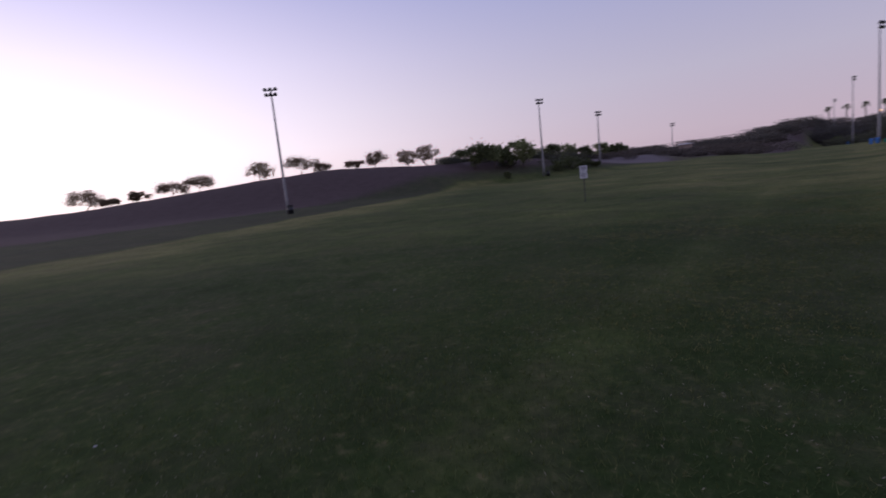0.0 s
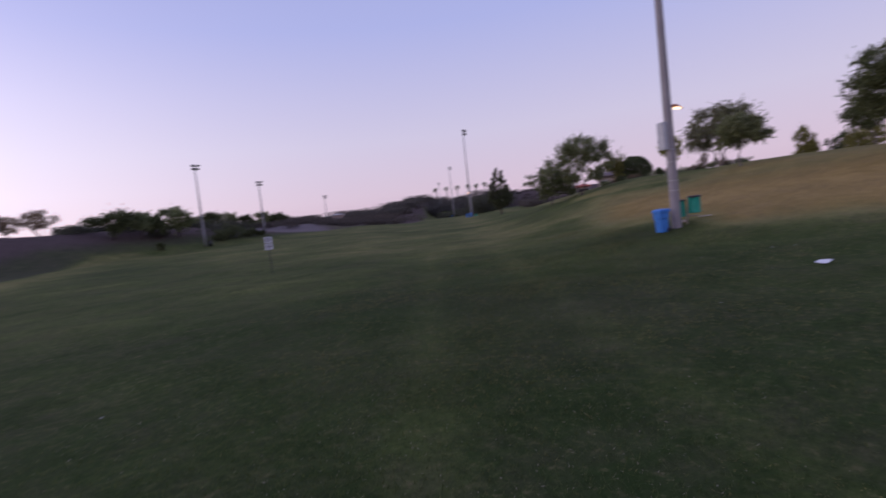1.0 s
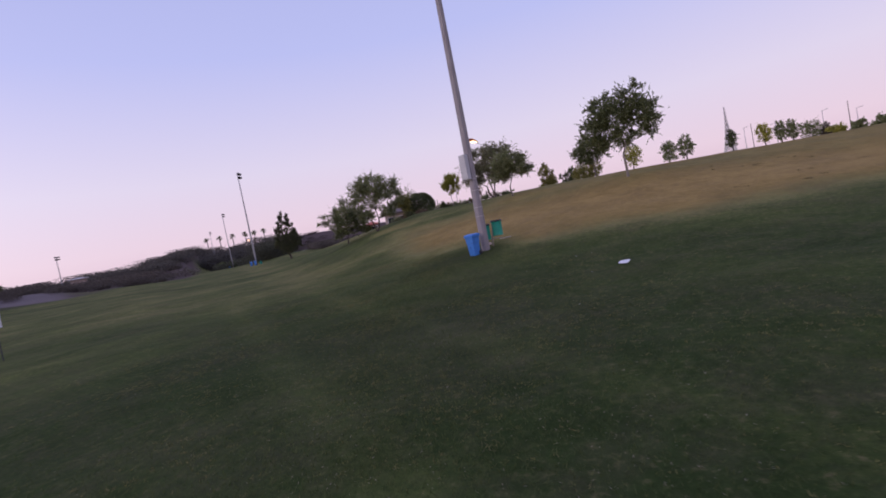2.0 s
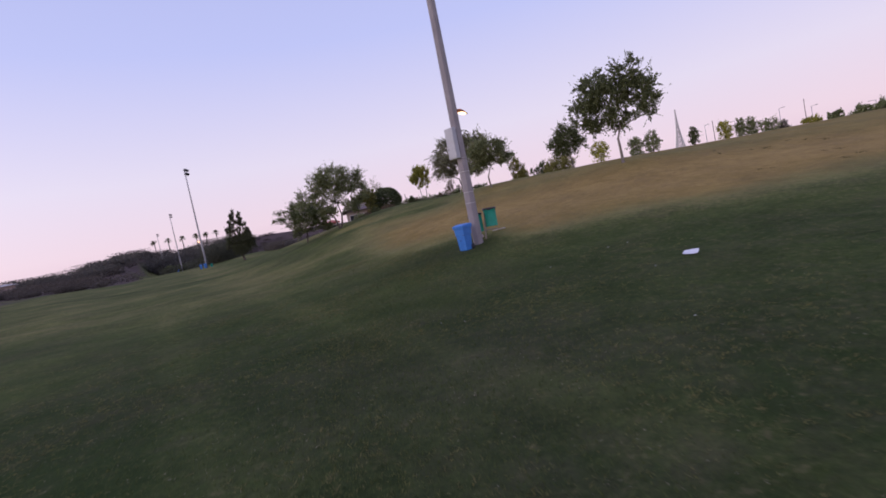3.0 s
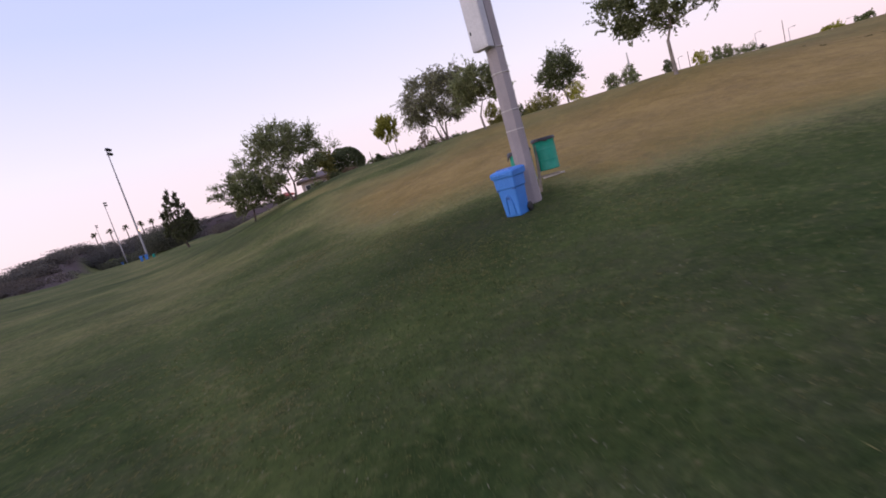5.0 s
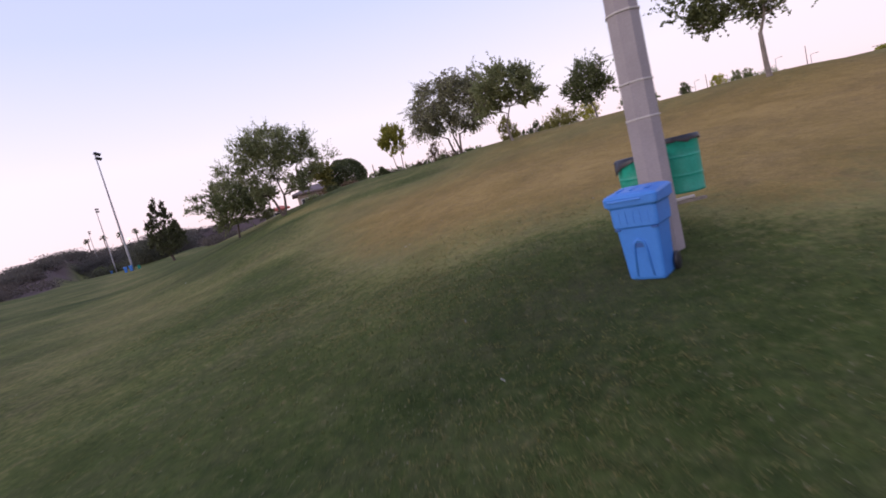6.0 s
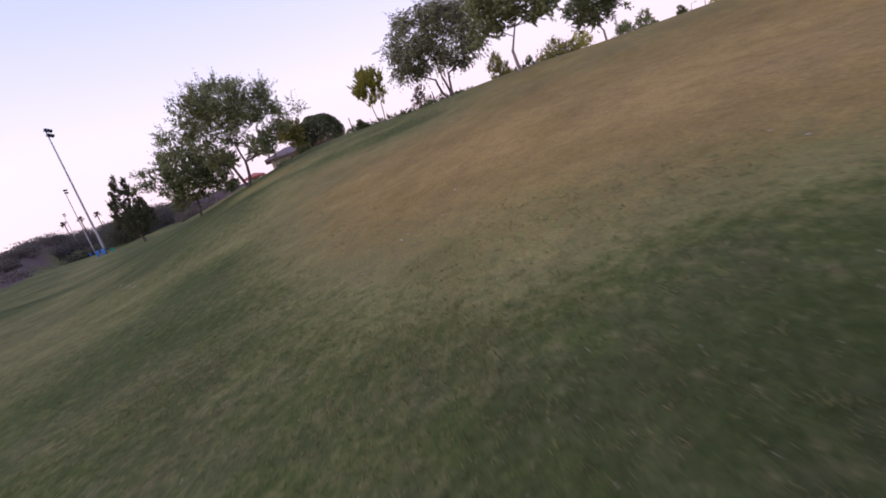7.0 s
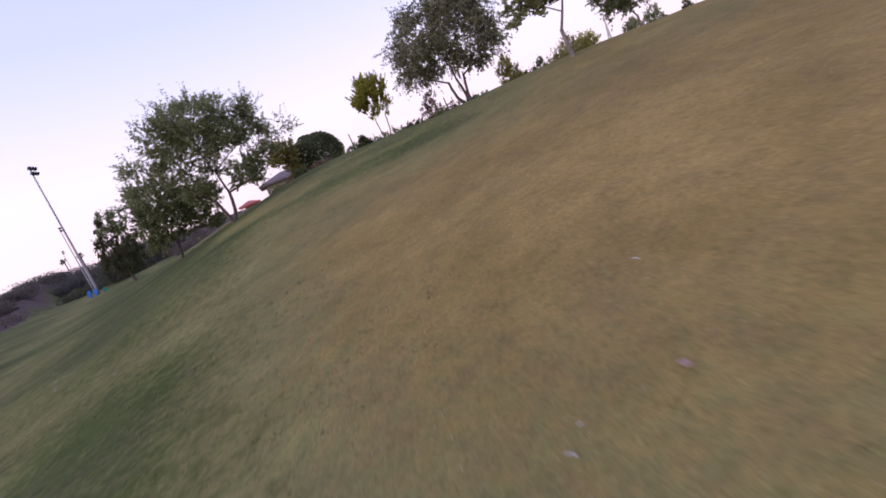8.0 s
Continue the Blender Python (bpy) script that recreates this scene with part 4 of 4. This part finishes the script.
for k, (bx, by, bt, bw) in enumerate(grove):
    small_tree("grove_tree", "dark round-crowned tree near a far light pole", bx, by, bt, bw * 1.3, LEAF_OLIVE if k % 2 else LEAF_DARK, 80 + k, "grove trees", 0.15, 7000, 1.7)
for k, (bx, by, bh, bw) in enumerate(((33.2, 79.2, 1.9, 3.4), (36.2, 80.8, 2.7, 3.8), (39.4, 82.2, 1.6, 3.2), (23.0, 75.4, 1.3, 1.2), (41.6, 82.6, 1.0, 2.0))):
    bush("scrub_bush", "dark scrubby bush at the field edge", bx, by, bh, bw, 0.13, 1800, LEAF_DARK, 110 + k, "field edge bushes")


# ---- far things ----
def palm(x, y, tall, seed):
    rng = np.random.default_rng(seed)
    ob = thing("palm_tree", x, y, gz(x, y), "far fan palm with a bare trunk", "palm", "far palms")
    bm = bmesh.new()
    tube(bm, [(0, 0, -0.2), (0.1, 0, tall * 0.5), (0, 0.1, tall)], [0.32, 0.24, 0.22], 8)
    part("trunk", bm, BARK, ob, smooth=True)
    quads = []
    for k in range(26):
        a, el = rng.uniform(0, 2 * math.pi), rng.uniform(-0.9, 1.2)
        way = np.array([math.cos(a) * math.cos(el), math.sin(a) * math.cos(el), math.sin(el)])
        side = np.cross(way, [0, 0, 1.0])
        side /= np.linalg.norm(side)
        o = np.array([0, 0.1, tall])
        tip = o + way * 2.1 + np.array([0, 0, -0.5])
        quads.append([o, o + way * 1.2 + side * 0.42, tip, o + way * 1.2 - side * 0.42])
    quads_object("crown", np.array(quads), LEAF_DARK, ob)
    return ob


for k, (px, py) in enumerate(((161.2, 148.4), (164.3, 144.9), (167.5, 141.2), (170.6, 137.3), (172.8, 134.5), (175.0, 131.5))):
    px, py = 1.4 * px, 1.4 * py
    palm(px, py, 19.2 - gz(px, py), 500 + k)


def woods(name, label, spots, tall, wide, count, leaf, mat, seed):
    """Many far bushes as one mass of leaf clumps."""
    rng = np.random.default_rng(seed)
    c = np.array([(bx, by, gz(bx, by)) for bx, by in spots])
    h = tall * rng.uniform(0.5, 1.3, len(c))
    which = rng.integers(0, len(c), count)
    p = np.clip(rng.normal(size=(count, 3)), -1.6, 1.6) * np.array([0.33, 0.33, 0.24])
    pts = c[which] + p * np.stack([wide * h / tall, wide * h / tall, h], -1)[which]
    pts[:, 2] += h[which] * 0.45
    ob = quads_object(name, leaves(rng, pts, leaf, 1.5), mat)
    return tagged(ob, label, "woods", kind="stuff")


rng = np.random.default_rng(5)


def fan(az0, az1, r0, r1, n):
    a, r = np.radians(rng.uniform(az0, az1, n)), rng.uniform(r0, r1, n)
    return [(float(q * math.sin(b)), float(q * math.cos(b))) for b, q in zip(a, r)]


woods("far_brush", "dark desert brush over the far rise", fan(16, 45, 135, 300, 300) + fan(45, 60, 288, 340, 90), 2.2, 5.5, 120000, 0.27, LEAF_BRUSH, 6)
woods("far_woods", "far dark tree line beyond the field", fan(12, 45, 190, 300, 130) + fan(45, 56, 296, 345, 60), 3.8, 8.0, 110000, 0.36, LEAF_FAR, 7)
woods("grove_brush", "dark brush under the grove by the far light poles", fan(10, 25, 86, 122, 44), 1.7, 4.5, 30000, 0.17, LEAF_SHADE, 16)
woods("edge_brush", "dark brush at the field edge", fan(8, 43, 114, 140, 60), 1.5, 3.4, 26000, 0.18, LEAF_BRUSH, 8)
woods("slope_thicket", "dark thicket behind the conifer", [(84 + 2.4 * k, 51 + 1.7 * k) for k in range(8)] + [(88 + 2.0 * k, 47 + 1.2 * k) for k in range(6)], 1.5, 4.0, 26000, 0.13, LEAF_DUSTY, 9)
woods("pole_thicket", "dark green trees massed between the far light pole and the conifer", fan(51.7, 53.6, 128, 146, 14), 4.4, 5.0, 36000, 0.17, LEAF_SHADE, 10)
woods("lane_brush", "dark low brush along the far edge of the field", fan(47.8, 51.2, 160, 250, 16), 2.6, 5.0, 16000, 0.2, LEAF_SHADE, 13)
woods("lane_woods", "dark trees massed below the far palms", fan(46.2, 55, 255, 290, 60), 9.5, 11.0, 70000, 0.34, LEAF_FAR, 14)


def house(x, y, turn, long, deep, wall, rise, label):
    z = gz(x, y)
    ob = thing("house", x, y, z, label, "house", "", turn)
    bm = bmesh.new()
    box(bm, 0, 0, wall / 2, long, deep, wall)
    part("wall", bm, STUCCO, ob, "tan stucco wall")
    bm = bmesh.new()
    w, d, h = long / 2 + 0.6, deep / 2 + 0.6, wall
    v = [bm.verts.new(p) for p in ((-w, -d, h), (w, -d, h), (w, d, h), (-w, d, h), (-w + d * 0.8, 0, h + rise), (w - d * 0.8, 0, h + rise),
                                   (-w, -d, h - 0.18), (w, -d, h - 0.18), (w, d, h - 0.18), (-w, d, h - 0.18))]
    for f in ((0, 1, 5, 4), (1, 2, 5), (2, 3, 4, 5), (3, 0, 4), (6, 7, 1, 0), (7, 8, 2, 1), (8, 9, 3, 2), (9, 6, 0, 3), (9, 8, 7, 6)):
        bm.faces.new([v[i] for i in f])
    part("roof", bm, ROOF_TILE if rise > 0.8 else RED_TILE if long < 2 else PALE_WALL, ob, "hipped tile roof")
    for k in range(3):
        bm = bmesh.new()
        box(bm, -long / 3 + k * long / 3, -deep / 2 - 0.03, wall * 0.55, 1.2, 0.08, 1.1, 0.01)
        win = part("window", bm, PALE_WALL, ob)
        bm = bmesh.new()
        box(bm, -long / 3 + k * long / 3, -deep / 2 - 0.08, wall * 0.55, 1.0, 0.03, 0.9)
        part("pane", bm, GLASS_DARK, win)
    return ob


house(72.4, 30.2, -66, 5.2, 5.0, 5.5 - gz(72.4, 30.2), 0.85, "low tan house with a dull tile roof beyond the hill")
house(70.0, 132.4, 58, 5.0, 3.0, 7.3 - gz(70.0, 132.4), 0.4, "far pale low building beyond the lot")
house(110.6, 154.0, 52, 8.0, 4.0, 7.4 - gz(110.6, 154.0), 0.4, "far pale low building beyond the lot")
house(75.4, 37.0, -66, 1.2, 1.6, 4.65 - gz(75.4, 37.0), 0.4, "small outbuilding with a red tile roof beyond the hill")


def tower(x, y, top, wide):
    """A lattice tower whose legs flare out in a hollow curve to a broad foot."""
    z = gz(x, y)
    ob = thing("lattice_tower", x, y, z, "far pale steel lattice tower with a flared foot", "tower")
    h = top - z
    steps = 12
    reach = [wide / 2 * (1 - k / steps) ** 1.9 + 0.3 for k in range(steps + 1)]
    corners = [(-1, -1), (1, -1), (1, 1), (-1, 1)]
    for sx, sy in corners:
        bm = bmesh.new()
        tube(bm, [(sx * w, sy * w, h * k / steps) for k, w in enumerate(reach)], [0.55 - 0.02 * k for k in range(steps + 1)], 5)
        part("leg", bm, PALE_WALL, ob)
    for (ax, ay), (bx, by) in zip(corners, corners[1:] + corners[:1]):
        bm = bmesh.new()
        for k in range(steps):
            w0, w1, z0, z1 = reach[k], reach[k + 1], h * k / steps, h * (k + 1) / steps
            tube(bm, [(ax * w0, ay * w0, z0), (bx * w1, by * w1, z1)], [0.3, 0.3], 4)
            tube(bm, [(bx * w0, by * w0, z0), (ax * w1, ay * w1, z1)], [0.3, 0.3], 4)
            tube(bm, [(ax * w1, ay * w1, z1), (bx * w1, by * w1, z1)], [0.25, 0.25], 4)
        part("bracing", bm, PALE_WALL, ob)
    return ob


tower(583.5, -149.0, 66.5, 17.0)


def street_lamp(x, y, top, turn):
    z = gz(x, y)
    ob = thing("street_lamp", x, y, z, "thin far street lamp behind the hill", "street lamp", "far street lamps", turn)
    bm = bmesh.new()
    tube(bm, [(0, 0, -0.1), (0, 0, (top - z) * 0.6), (0, 0, top - z)], [0.07, 0.055, 0.04], 8)
    part("shaft", bm, STEEL, ob, smooth=True)
    bm = bmesh.new()
    tube(bm, [(0, 0, top - z - 0.1), (0.7, 0, top - z), (1.4, 0, top - z)], [0.035, 0.03, 0.025], 6)
    part("arm", bm, STEEL, ob)
    bm = bmesh.new()
    box(bm, 1.4, 0, top - z - 0.02, 0.5, 0.2, 0.10, 0.03)
    part("lamp_head", bm, STEEL, ob)
    return ob


for lx, ly, lt, turn in ((117.8, -32.1, 10.1, 190), (116.0, -37.3, 9.6, 10), (113.1, -44.4, 9.9, 190), (111.0, -49.0, 8.9, 190), (106.6, -57.1, 7.3, 10)):
    street_lamp(lx, ly, lt, turn)
bare = thing("utility_pole", 107.0, -46.0, gz(107.0, -46.0), "bare dark utility pole behind the hill", "pole")
bm = bmesh.new()
tube(bm, [(0, 0, -0.1), (0, 0, 6), (0, 0, 10.2 - gz(107.0, -46.0))], [0.07, 0.06, 0.05], 8)
part("shaft", bm, BARK, bare, smooth=True)

bare = thing("utility_pole", 110.7, -31.4, gz(110.7, -31.4), "bare dark utility pole behind the hill", "pole")
bm = bmesh.new()
tube(bm, [(0, 0, -0.1), (0, 0, 5), (0, 0, 10.2 - gz(110.7, -31.4))], [0.07, 0.06, 0.05], 8)
part("shaft", bm, BARK, bare, smooth=True)

far_lamp = thing("wall_lamp_post", 121.0, 98.0, gz(121.0, 98.0), "far lit amber lamp on a post", "lamp post")
bm = bmesh.new()
top = 8.6 - gz(121.0, 98.0)
tube(bm, [(0, 0, -0.1), (0, 0, top * 0.5), (0, 0, top)], [0.1, 0.08, 0.07], 8)
part("shaft", bm, DARK_METAL, far_lamp)
bm = bmesh.new()
lathe(bm, [(0.08, top), (0.2, top + 0.08), (0.22, top + 0.26), (0.1, top + 0.36)], 10)
part("lamp_head", bm, WARM_LAMP, far_lamp, "glowing amber lamp head")

def stake(x, y, tall, label):
    ob = thing("stake", x, y, gz(x, y) - 0.1, label, "stake", "crest stakes")
    bm = bmesh.new()
    tube(bm, [(0, 0, 0), (0.01, 0, tall * 0.5), (0.02, 0.02, tall + 0.1)], [0.035, 0.033, 0.028], 8)
    part("upright", bm, BARK, ob, smooth=True)
    return ob


stake(49.07, 16.8, 1.1, "dark thin timber stake on the crest")
stake(49.0, 11.35, 0.85, "short timber stake under the crest trees")
for lx, ly, lt, turn in ((9.5, 150.0, 13.0, 190), (22.0, 150.0, 14.5, 190)):
    street_lamp(lx, ly, lt, turn)

# ---- litter on the grass ----
def scrap(x, y, size, turn, label, name="paper_scrap", mat=None, tip=0.0):
    rng = np.random.default_rng(int(abs(x * 100)) + 7)
    n = 5
    verts, faces = [], []
    for layer in (0.0, 0.006):
        for i in range(n):
            for j in range(n):
                u, v = i / (n - 1) - 0.5, j / (n - 1) - 0.5
                curl = 0.05 * size * math.sin(3 * u + 1) * math.sin(4 * v + x) + 0.10 * size * max(0, u) ** 2
                verts.append((size * u + 0.02 * size * rng.normal(), size * 0.72 * v, 0.035 + curl + layer))
    idx = lambda l, i, j: l * n * n + i * n + j
    for i in range(n - 1):
        for j in range(n - 1):
            faces.append((idx(1, i, j), idx(1, i + 1, j), idx(1, i + 1, j + 1), idx(1, i, j + 1)))
            faces.append((idx(0, i, j), idx(0, i, j + 1), idx(0, i + 1, j + 1), idx(0, i + 1, j)))
    for i in range(n - 1):
        for a, b in (((i, 0), (i + 1, 0)), ((i + 1, n - 1), (i, n - 1)), ((0, i + 1), (0, i)), ((n - 1, i), (n - 1, i + 1))):
            faces.append((idx(0, *a), idx(0, *b), idx(1, *b), idx(1, *a)))
    ob = mesh_object(name, verts, faces, mat or PAPER)
    ob.matrix_world = pose(x, y, gz(x, y) + 0.36 * size * math.sin(radians(tip)), tip, 0, turn)
    return tagged(ob, label, "litter", "litter")


scrap(12.55, 0.98, 0.28, -118, "stiff white sheet of paper propped on the grass", tip=12)
for k, (lx, ly, ls) in enumerate(((15.04, 1.79, 0.08), (11.68, 1.84, 0.05), (8.23, 2.13, 0.05), (13.5, 3.76, 0.06), (14.85, 2.29, 0.10),
                                  (-2.59, 2.89, 0.05), (0.1, 7.55, 0.07), (31.3, 20.3, 0.05), (22.63, 6.31, 0.05), (23.0, 6.41, 0.05))):
    scrap(lx, ly, ls * 0.5, 37 * k, "small pale paper scrap lying in the grass", mat=SCRAP)
scrap(24.6, 9.7, 0.055, 15, "curled tan dry leaf lying on the grass", "dry_leaf", DRY_LEAF)


def stalk(x, y, long, turn):
    ob = thing("dry_stalk", x, y, gz(x, y), "short bleached dry stalk lying in the grass", "litter", "dry stalks", turn)
    bm = bmesh.new()
    tube(bm, [(-long / 2, 0, 0.012), (-long * 0.1, long * 0.03, 0.026), (long / 2, -long * 0.04, 0.02)], [0.004, 0.0045, 0.003], 6)
    part("stem", bm, SCRAP, ob)
    return ob


for lx, ly, long, turn in ((24.39, 10.30, 0.055, 70), (24.53, 10.22, 0.03, 120), (32.59, 21.73, 0.34, 30), (30.59, 19.55, 0.36, 35), (25.64, 9.55, 0.05, 50), (9.83, 5.64, 0.035, 20), (9.70, 5.22, 0.03, 100), (19.07, 8.64, 0.04, 10), (17.58, 8.25, 0.04, 60)):
    stalk(lx, ly, long, turn)


def plastic_bag(x, y, turn):
    rng = np.random.default_rng(9)
    bm = bmesh.new()
    bmesh.ops.create_icosphere(bm, subdivisions=3, radius=0.075)
    for v in bm.verts:
        n = noise.noise(v.co * 14) * 0.03 + noise.noise(v.co * 34) * 0.014
        v.co += v.co.normalized() * n
        v.co.z = max(v.co.z * 0.8, -0.06)
    ob = part("plastic_bag", bm, PALE_PLASTIC, None)
    ob.matrix_world = pose(x, y, gz(x, y) + 0.06, 0, 0, turn)
    return tagged(ob, "crumpled pinkish white plastic bag on the grass", "litter", "litter")


plastic_bag(20.62, 6.16, 20)


# ---- grass ----
def grass(name, label, count, mat, seed, tall, lo, hi, keep):
    """Blades strewn along the way that is ridden; keep(x, y, rng) tells where they grow."""
    rng = np.random.default_rng(seed)
    # denser near the track that runs through the field and up the slope
    s = rng.random(count)
    cx = -2.0 + 30.0 * s
    cy = np.interp(cx, [-2, 2, 7, 14, 20, 28], [2.5, 4.2, 6.2, 8.1, 9.5, 10.6])
    far = np.abs(rng.normal(size=count)) ** 1.25 * rng.uniform(lo, hi, count)
    x = cx + rng.normal(size=count) * 1.5
    y = cy + far * np.sign(rng.random(count) - 0.62)
    ok = keep(x, y, rng)
    x, y = x[ok], y[ok]
    n = len(x)
    base = np.stack([x, y, height(x, y) - 0.004], -1)
    a = rng.uniform(0, 2 * math.pi, n)
    side = np.stack([np.cos(a), np.sin(a), np.zeros(n)], -1) * rng.uniform(0.002, 0.005, (n, 1))
    lean = rng.normal(size=(n, 3)) * 0.6
    lean[:, 2] = 1.0
    tip = base + lean * tall * rng.uniform(0.45, 1.3, (n, 1))
    mid = base + lean * tall * 0.4 + side * 1.2
    ob = quads_object(name, np.stack([base - side, base + side, tip + side * 0.2, mid - side * 1.9], 1), mat)
    return tagged(ob, label, "grass", kind="stuff")


def patchy(x, y):
    return 0.5 + 0.5 * np.sin(0.9 * x + 1.7 * np.sin(0.5 * y)) * np.sin(1.1 * y + 0.8 * np.sin(0.7 * x))


def green_here(x, y, rng):
    return rng.random(len(x)) > 2.7 * cover_of(x, y)[0] - 0.2


def straw_here(x, y, rng):
    dry = cover_of(x, y)[0]
    return rng.random(len(x)) < (0.18 + 0.5 * dry) * (1 - smooth((dry - 0.5) / 0.3)) * (0.3 + 0.7 * patchy(x, y)) * (0.25 + 0.75 * smooth((x - 1) / 6))


def tufts(name, label, count, mat, seed, tall, broad=1.0):
    """Tufts of longer dry blades, gathered in patches along the way."""
    rng = np.random.default_rng(seed)
    s = rng.random(count)
    cx = 1.0 + 28.0 * s
    cy = np.interp(cx, [-2, 2, 7, 14, 20, 28], [2.5, 4.2, 6.2, 8.1, 9.5, 10.6]) + rng.normal(size=count) * 3.6
    ok = rng.random(count) < patchy(cx, cy) ** 2 * (0.35 + 0.65 * patchy(cy * 1.7, cx * 1.3)) * smooth((cx - 1) / 5) * (1 - smooth((cover_of(cx, cy)[0] - 0.5) / 0.3))
    cx, cy = cx[ok], cy[ok]
    per = 7
    x = np.repeat(cx, per) + rng.normal(size=len(cx) * per) * 0.025
    y = np.repeat(cy, per) + rng.normal(size=len(cx) * per) * 0.025
    n = len(x)
    base = np.stack([x, y, height(x, y) - 0.004], -1)
    a = rng.uniform(0, 2 * math.pi, n)
    side = np.stack([np.cos(a), np.sin(a), np.zeros(n)], -1) * broad * rng.uniform(0.002, 0.0045, (n, 1))
    lean = rng.normal(size=(n, 3)) * 0.8
    lean[:, 2] = 0.8
    tip = base + lean * tall * rng.uniform(0.5, 1.3, (n, 1))
    mid = base + lean * tall * 0.5 + side
    ob = quads_object(name, np.stack([base - side, base + side, tip, mid - side * 2], 1), mat)
    return tagged(ob, label, "grass", kind="stuff")


grass("grass", "short mown green grass blades", 190000, BLADE, 71, 0.045, 2.0, 6.0, green_here)
grass("dry_grass", "pale dry straw blades among the turf", 130000, STRAW, 72, 0.026, 2.0, 7.0, straw_here)
tufts("grass_tufts", "scattered dry tan grass tufts in patches", 20000, STRAW, 73, 0.034)
tufts("straw_tufts", "loose straw-coloured tufts gathered in patches", 8000, STRAW, 78, 0.040, 1.35)
tufts("yellowed_tufts", "small yellowed tufts flecking the turf in patches", 24000, FLECK, 74, 0.023, 1.35)


def clippings(name, label, count, seed):
    """Bleached grass clippings lying in loose drifts."""
    rng = np.random.default_rng(seed)
    x = -3.0 + 33.0 * rng.random(count)
    y = np.interp(x, [-2, 2, 7, 14, 20, 28], [2.5, 4.2, 6.2, 8.1, 9.5, 10.6]) + rng.normal(size=count) * 3.0
    ok = rng.random(count) < 0.12 + 0.88 * patchy(x * 1.3, y * 1.2 + 2.0) ** 2
    x, y = x[ok], y[ok]
    n = len(x)
    a = rng.uniform(0, 2 * math.pi, n)
    along = np.stack([np.cos(a), np.sin(a), rng.normal(size=n) * 0.35], -1) * rng.uniform(0.006, 0.020, (n, 1))
    side = np.stack([-np.sin(a), np.cos(a), rng.normal(size=n) * 0.4], -1) * rng.uniform(0.0015, 0.0035, (n, 1))
    mid = np.stack([x, y, height(x, y) + rng.uniform(0.014, 0.030, n)], -1)
    ob = quads_object(name, np.stack([mid - along, mid + side, mid + along, mid - side], 1), PALE_BIT)
    return tagged(ob, label, "grass", kind="stuff")


clippings("grass_clippings", "bleached dry grass clippings strewn over the turf", 26000, 75)


def slope_clumps(name, label, seed):
    """A few low flattened clumps of withered grass on the parched slope."""
    rng = np.random.default_rng(seed)
    spots = [(rng.uniform(22, 31), rng.uniform(-10.5, -3.5), rng.uniform(0.07, 0.17)) for k in range(18)]
    quads = []
    for cx, cy, wide in spots:
        n = int(420 * wide)
        turn = rng.uniform(0, math.pi)
        u, v = rng.normal(size=n) * wide, rng.normal(size=n) * wide * 0.45
        x, y = cx + u * math.cos(turn) - v * math.sin(turn), cy + u * math.sin(turn) + v * math.cos(turn)
        base = np.stack([x, y, height(x, y) - 0.004], -1)
        a = rng.uniform(0, 2 * math.pi, n)
        side = np.stack([np.cos(a), np.sin(a), np.zeros(n)], -1) * rng.uniform(0.004, 0.009, (n, 1))
        lean = rng.normal(size=(n, 3)) * 0.5
        lean[:, 2] = 1.0
        tip = base + lean * rng.uniform(0.015, 0.05, (n, 1))
        quads.append(np.stack([base - side, base + side, tip + side * 0.3, tip - side * 0.3], 1))
    ob = quads_object(name, np.concatenate(quads), WITHERED)
    return tagged(ob, label, "grass", kind="stuff")


slope_clumps("grass_clumps", "low withered olive grass clumps on the parched slope", 77)
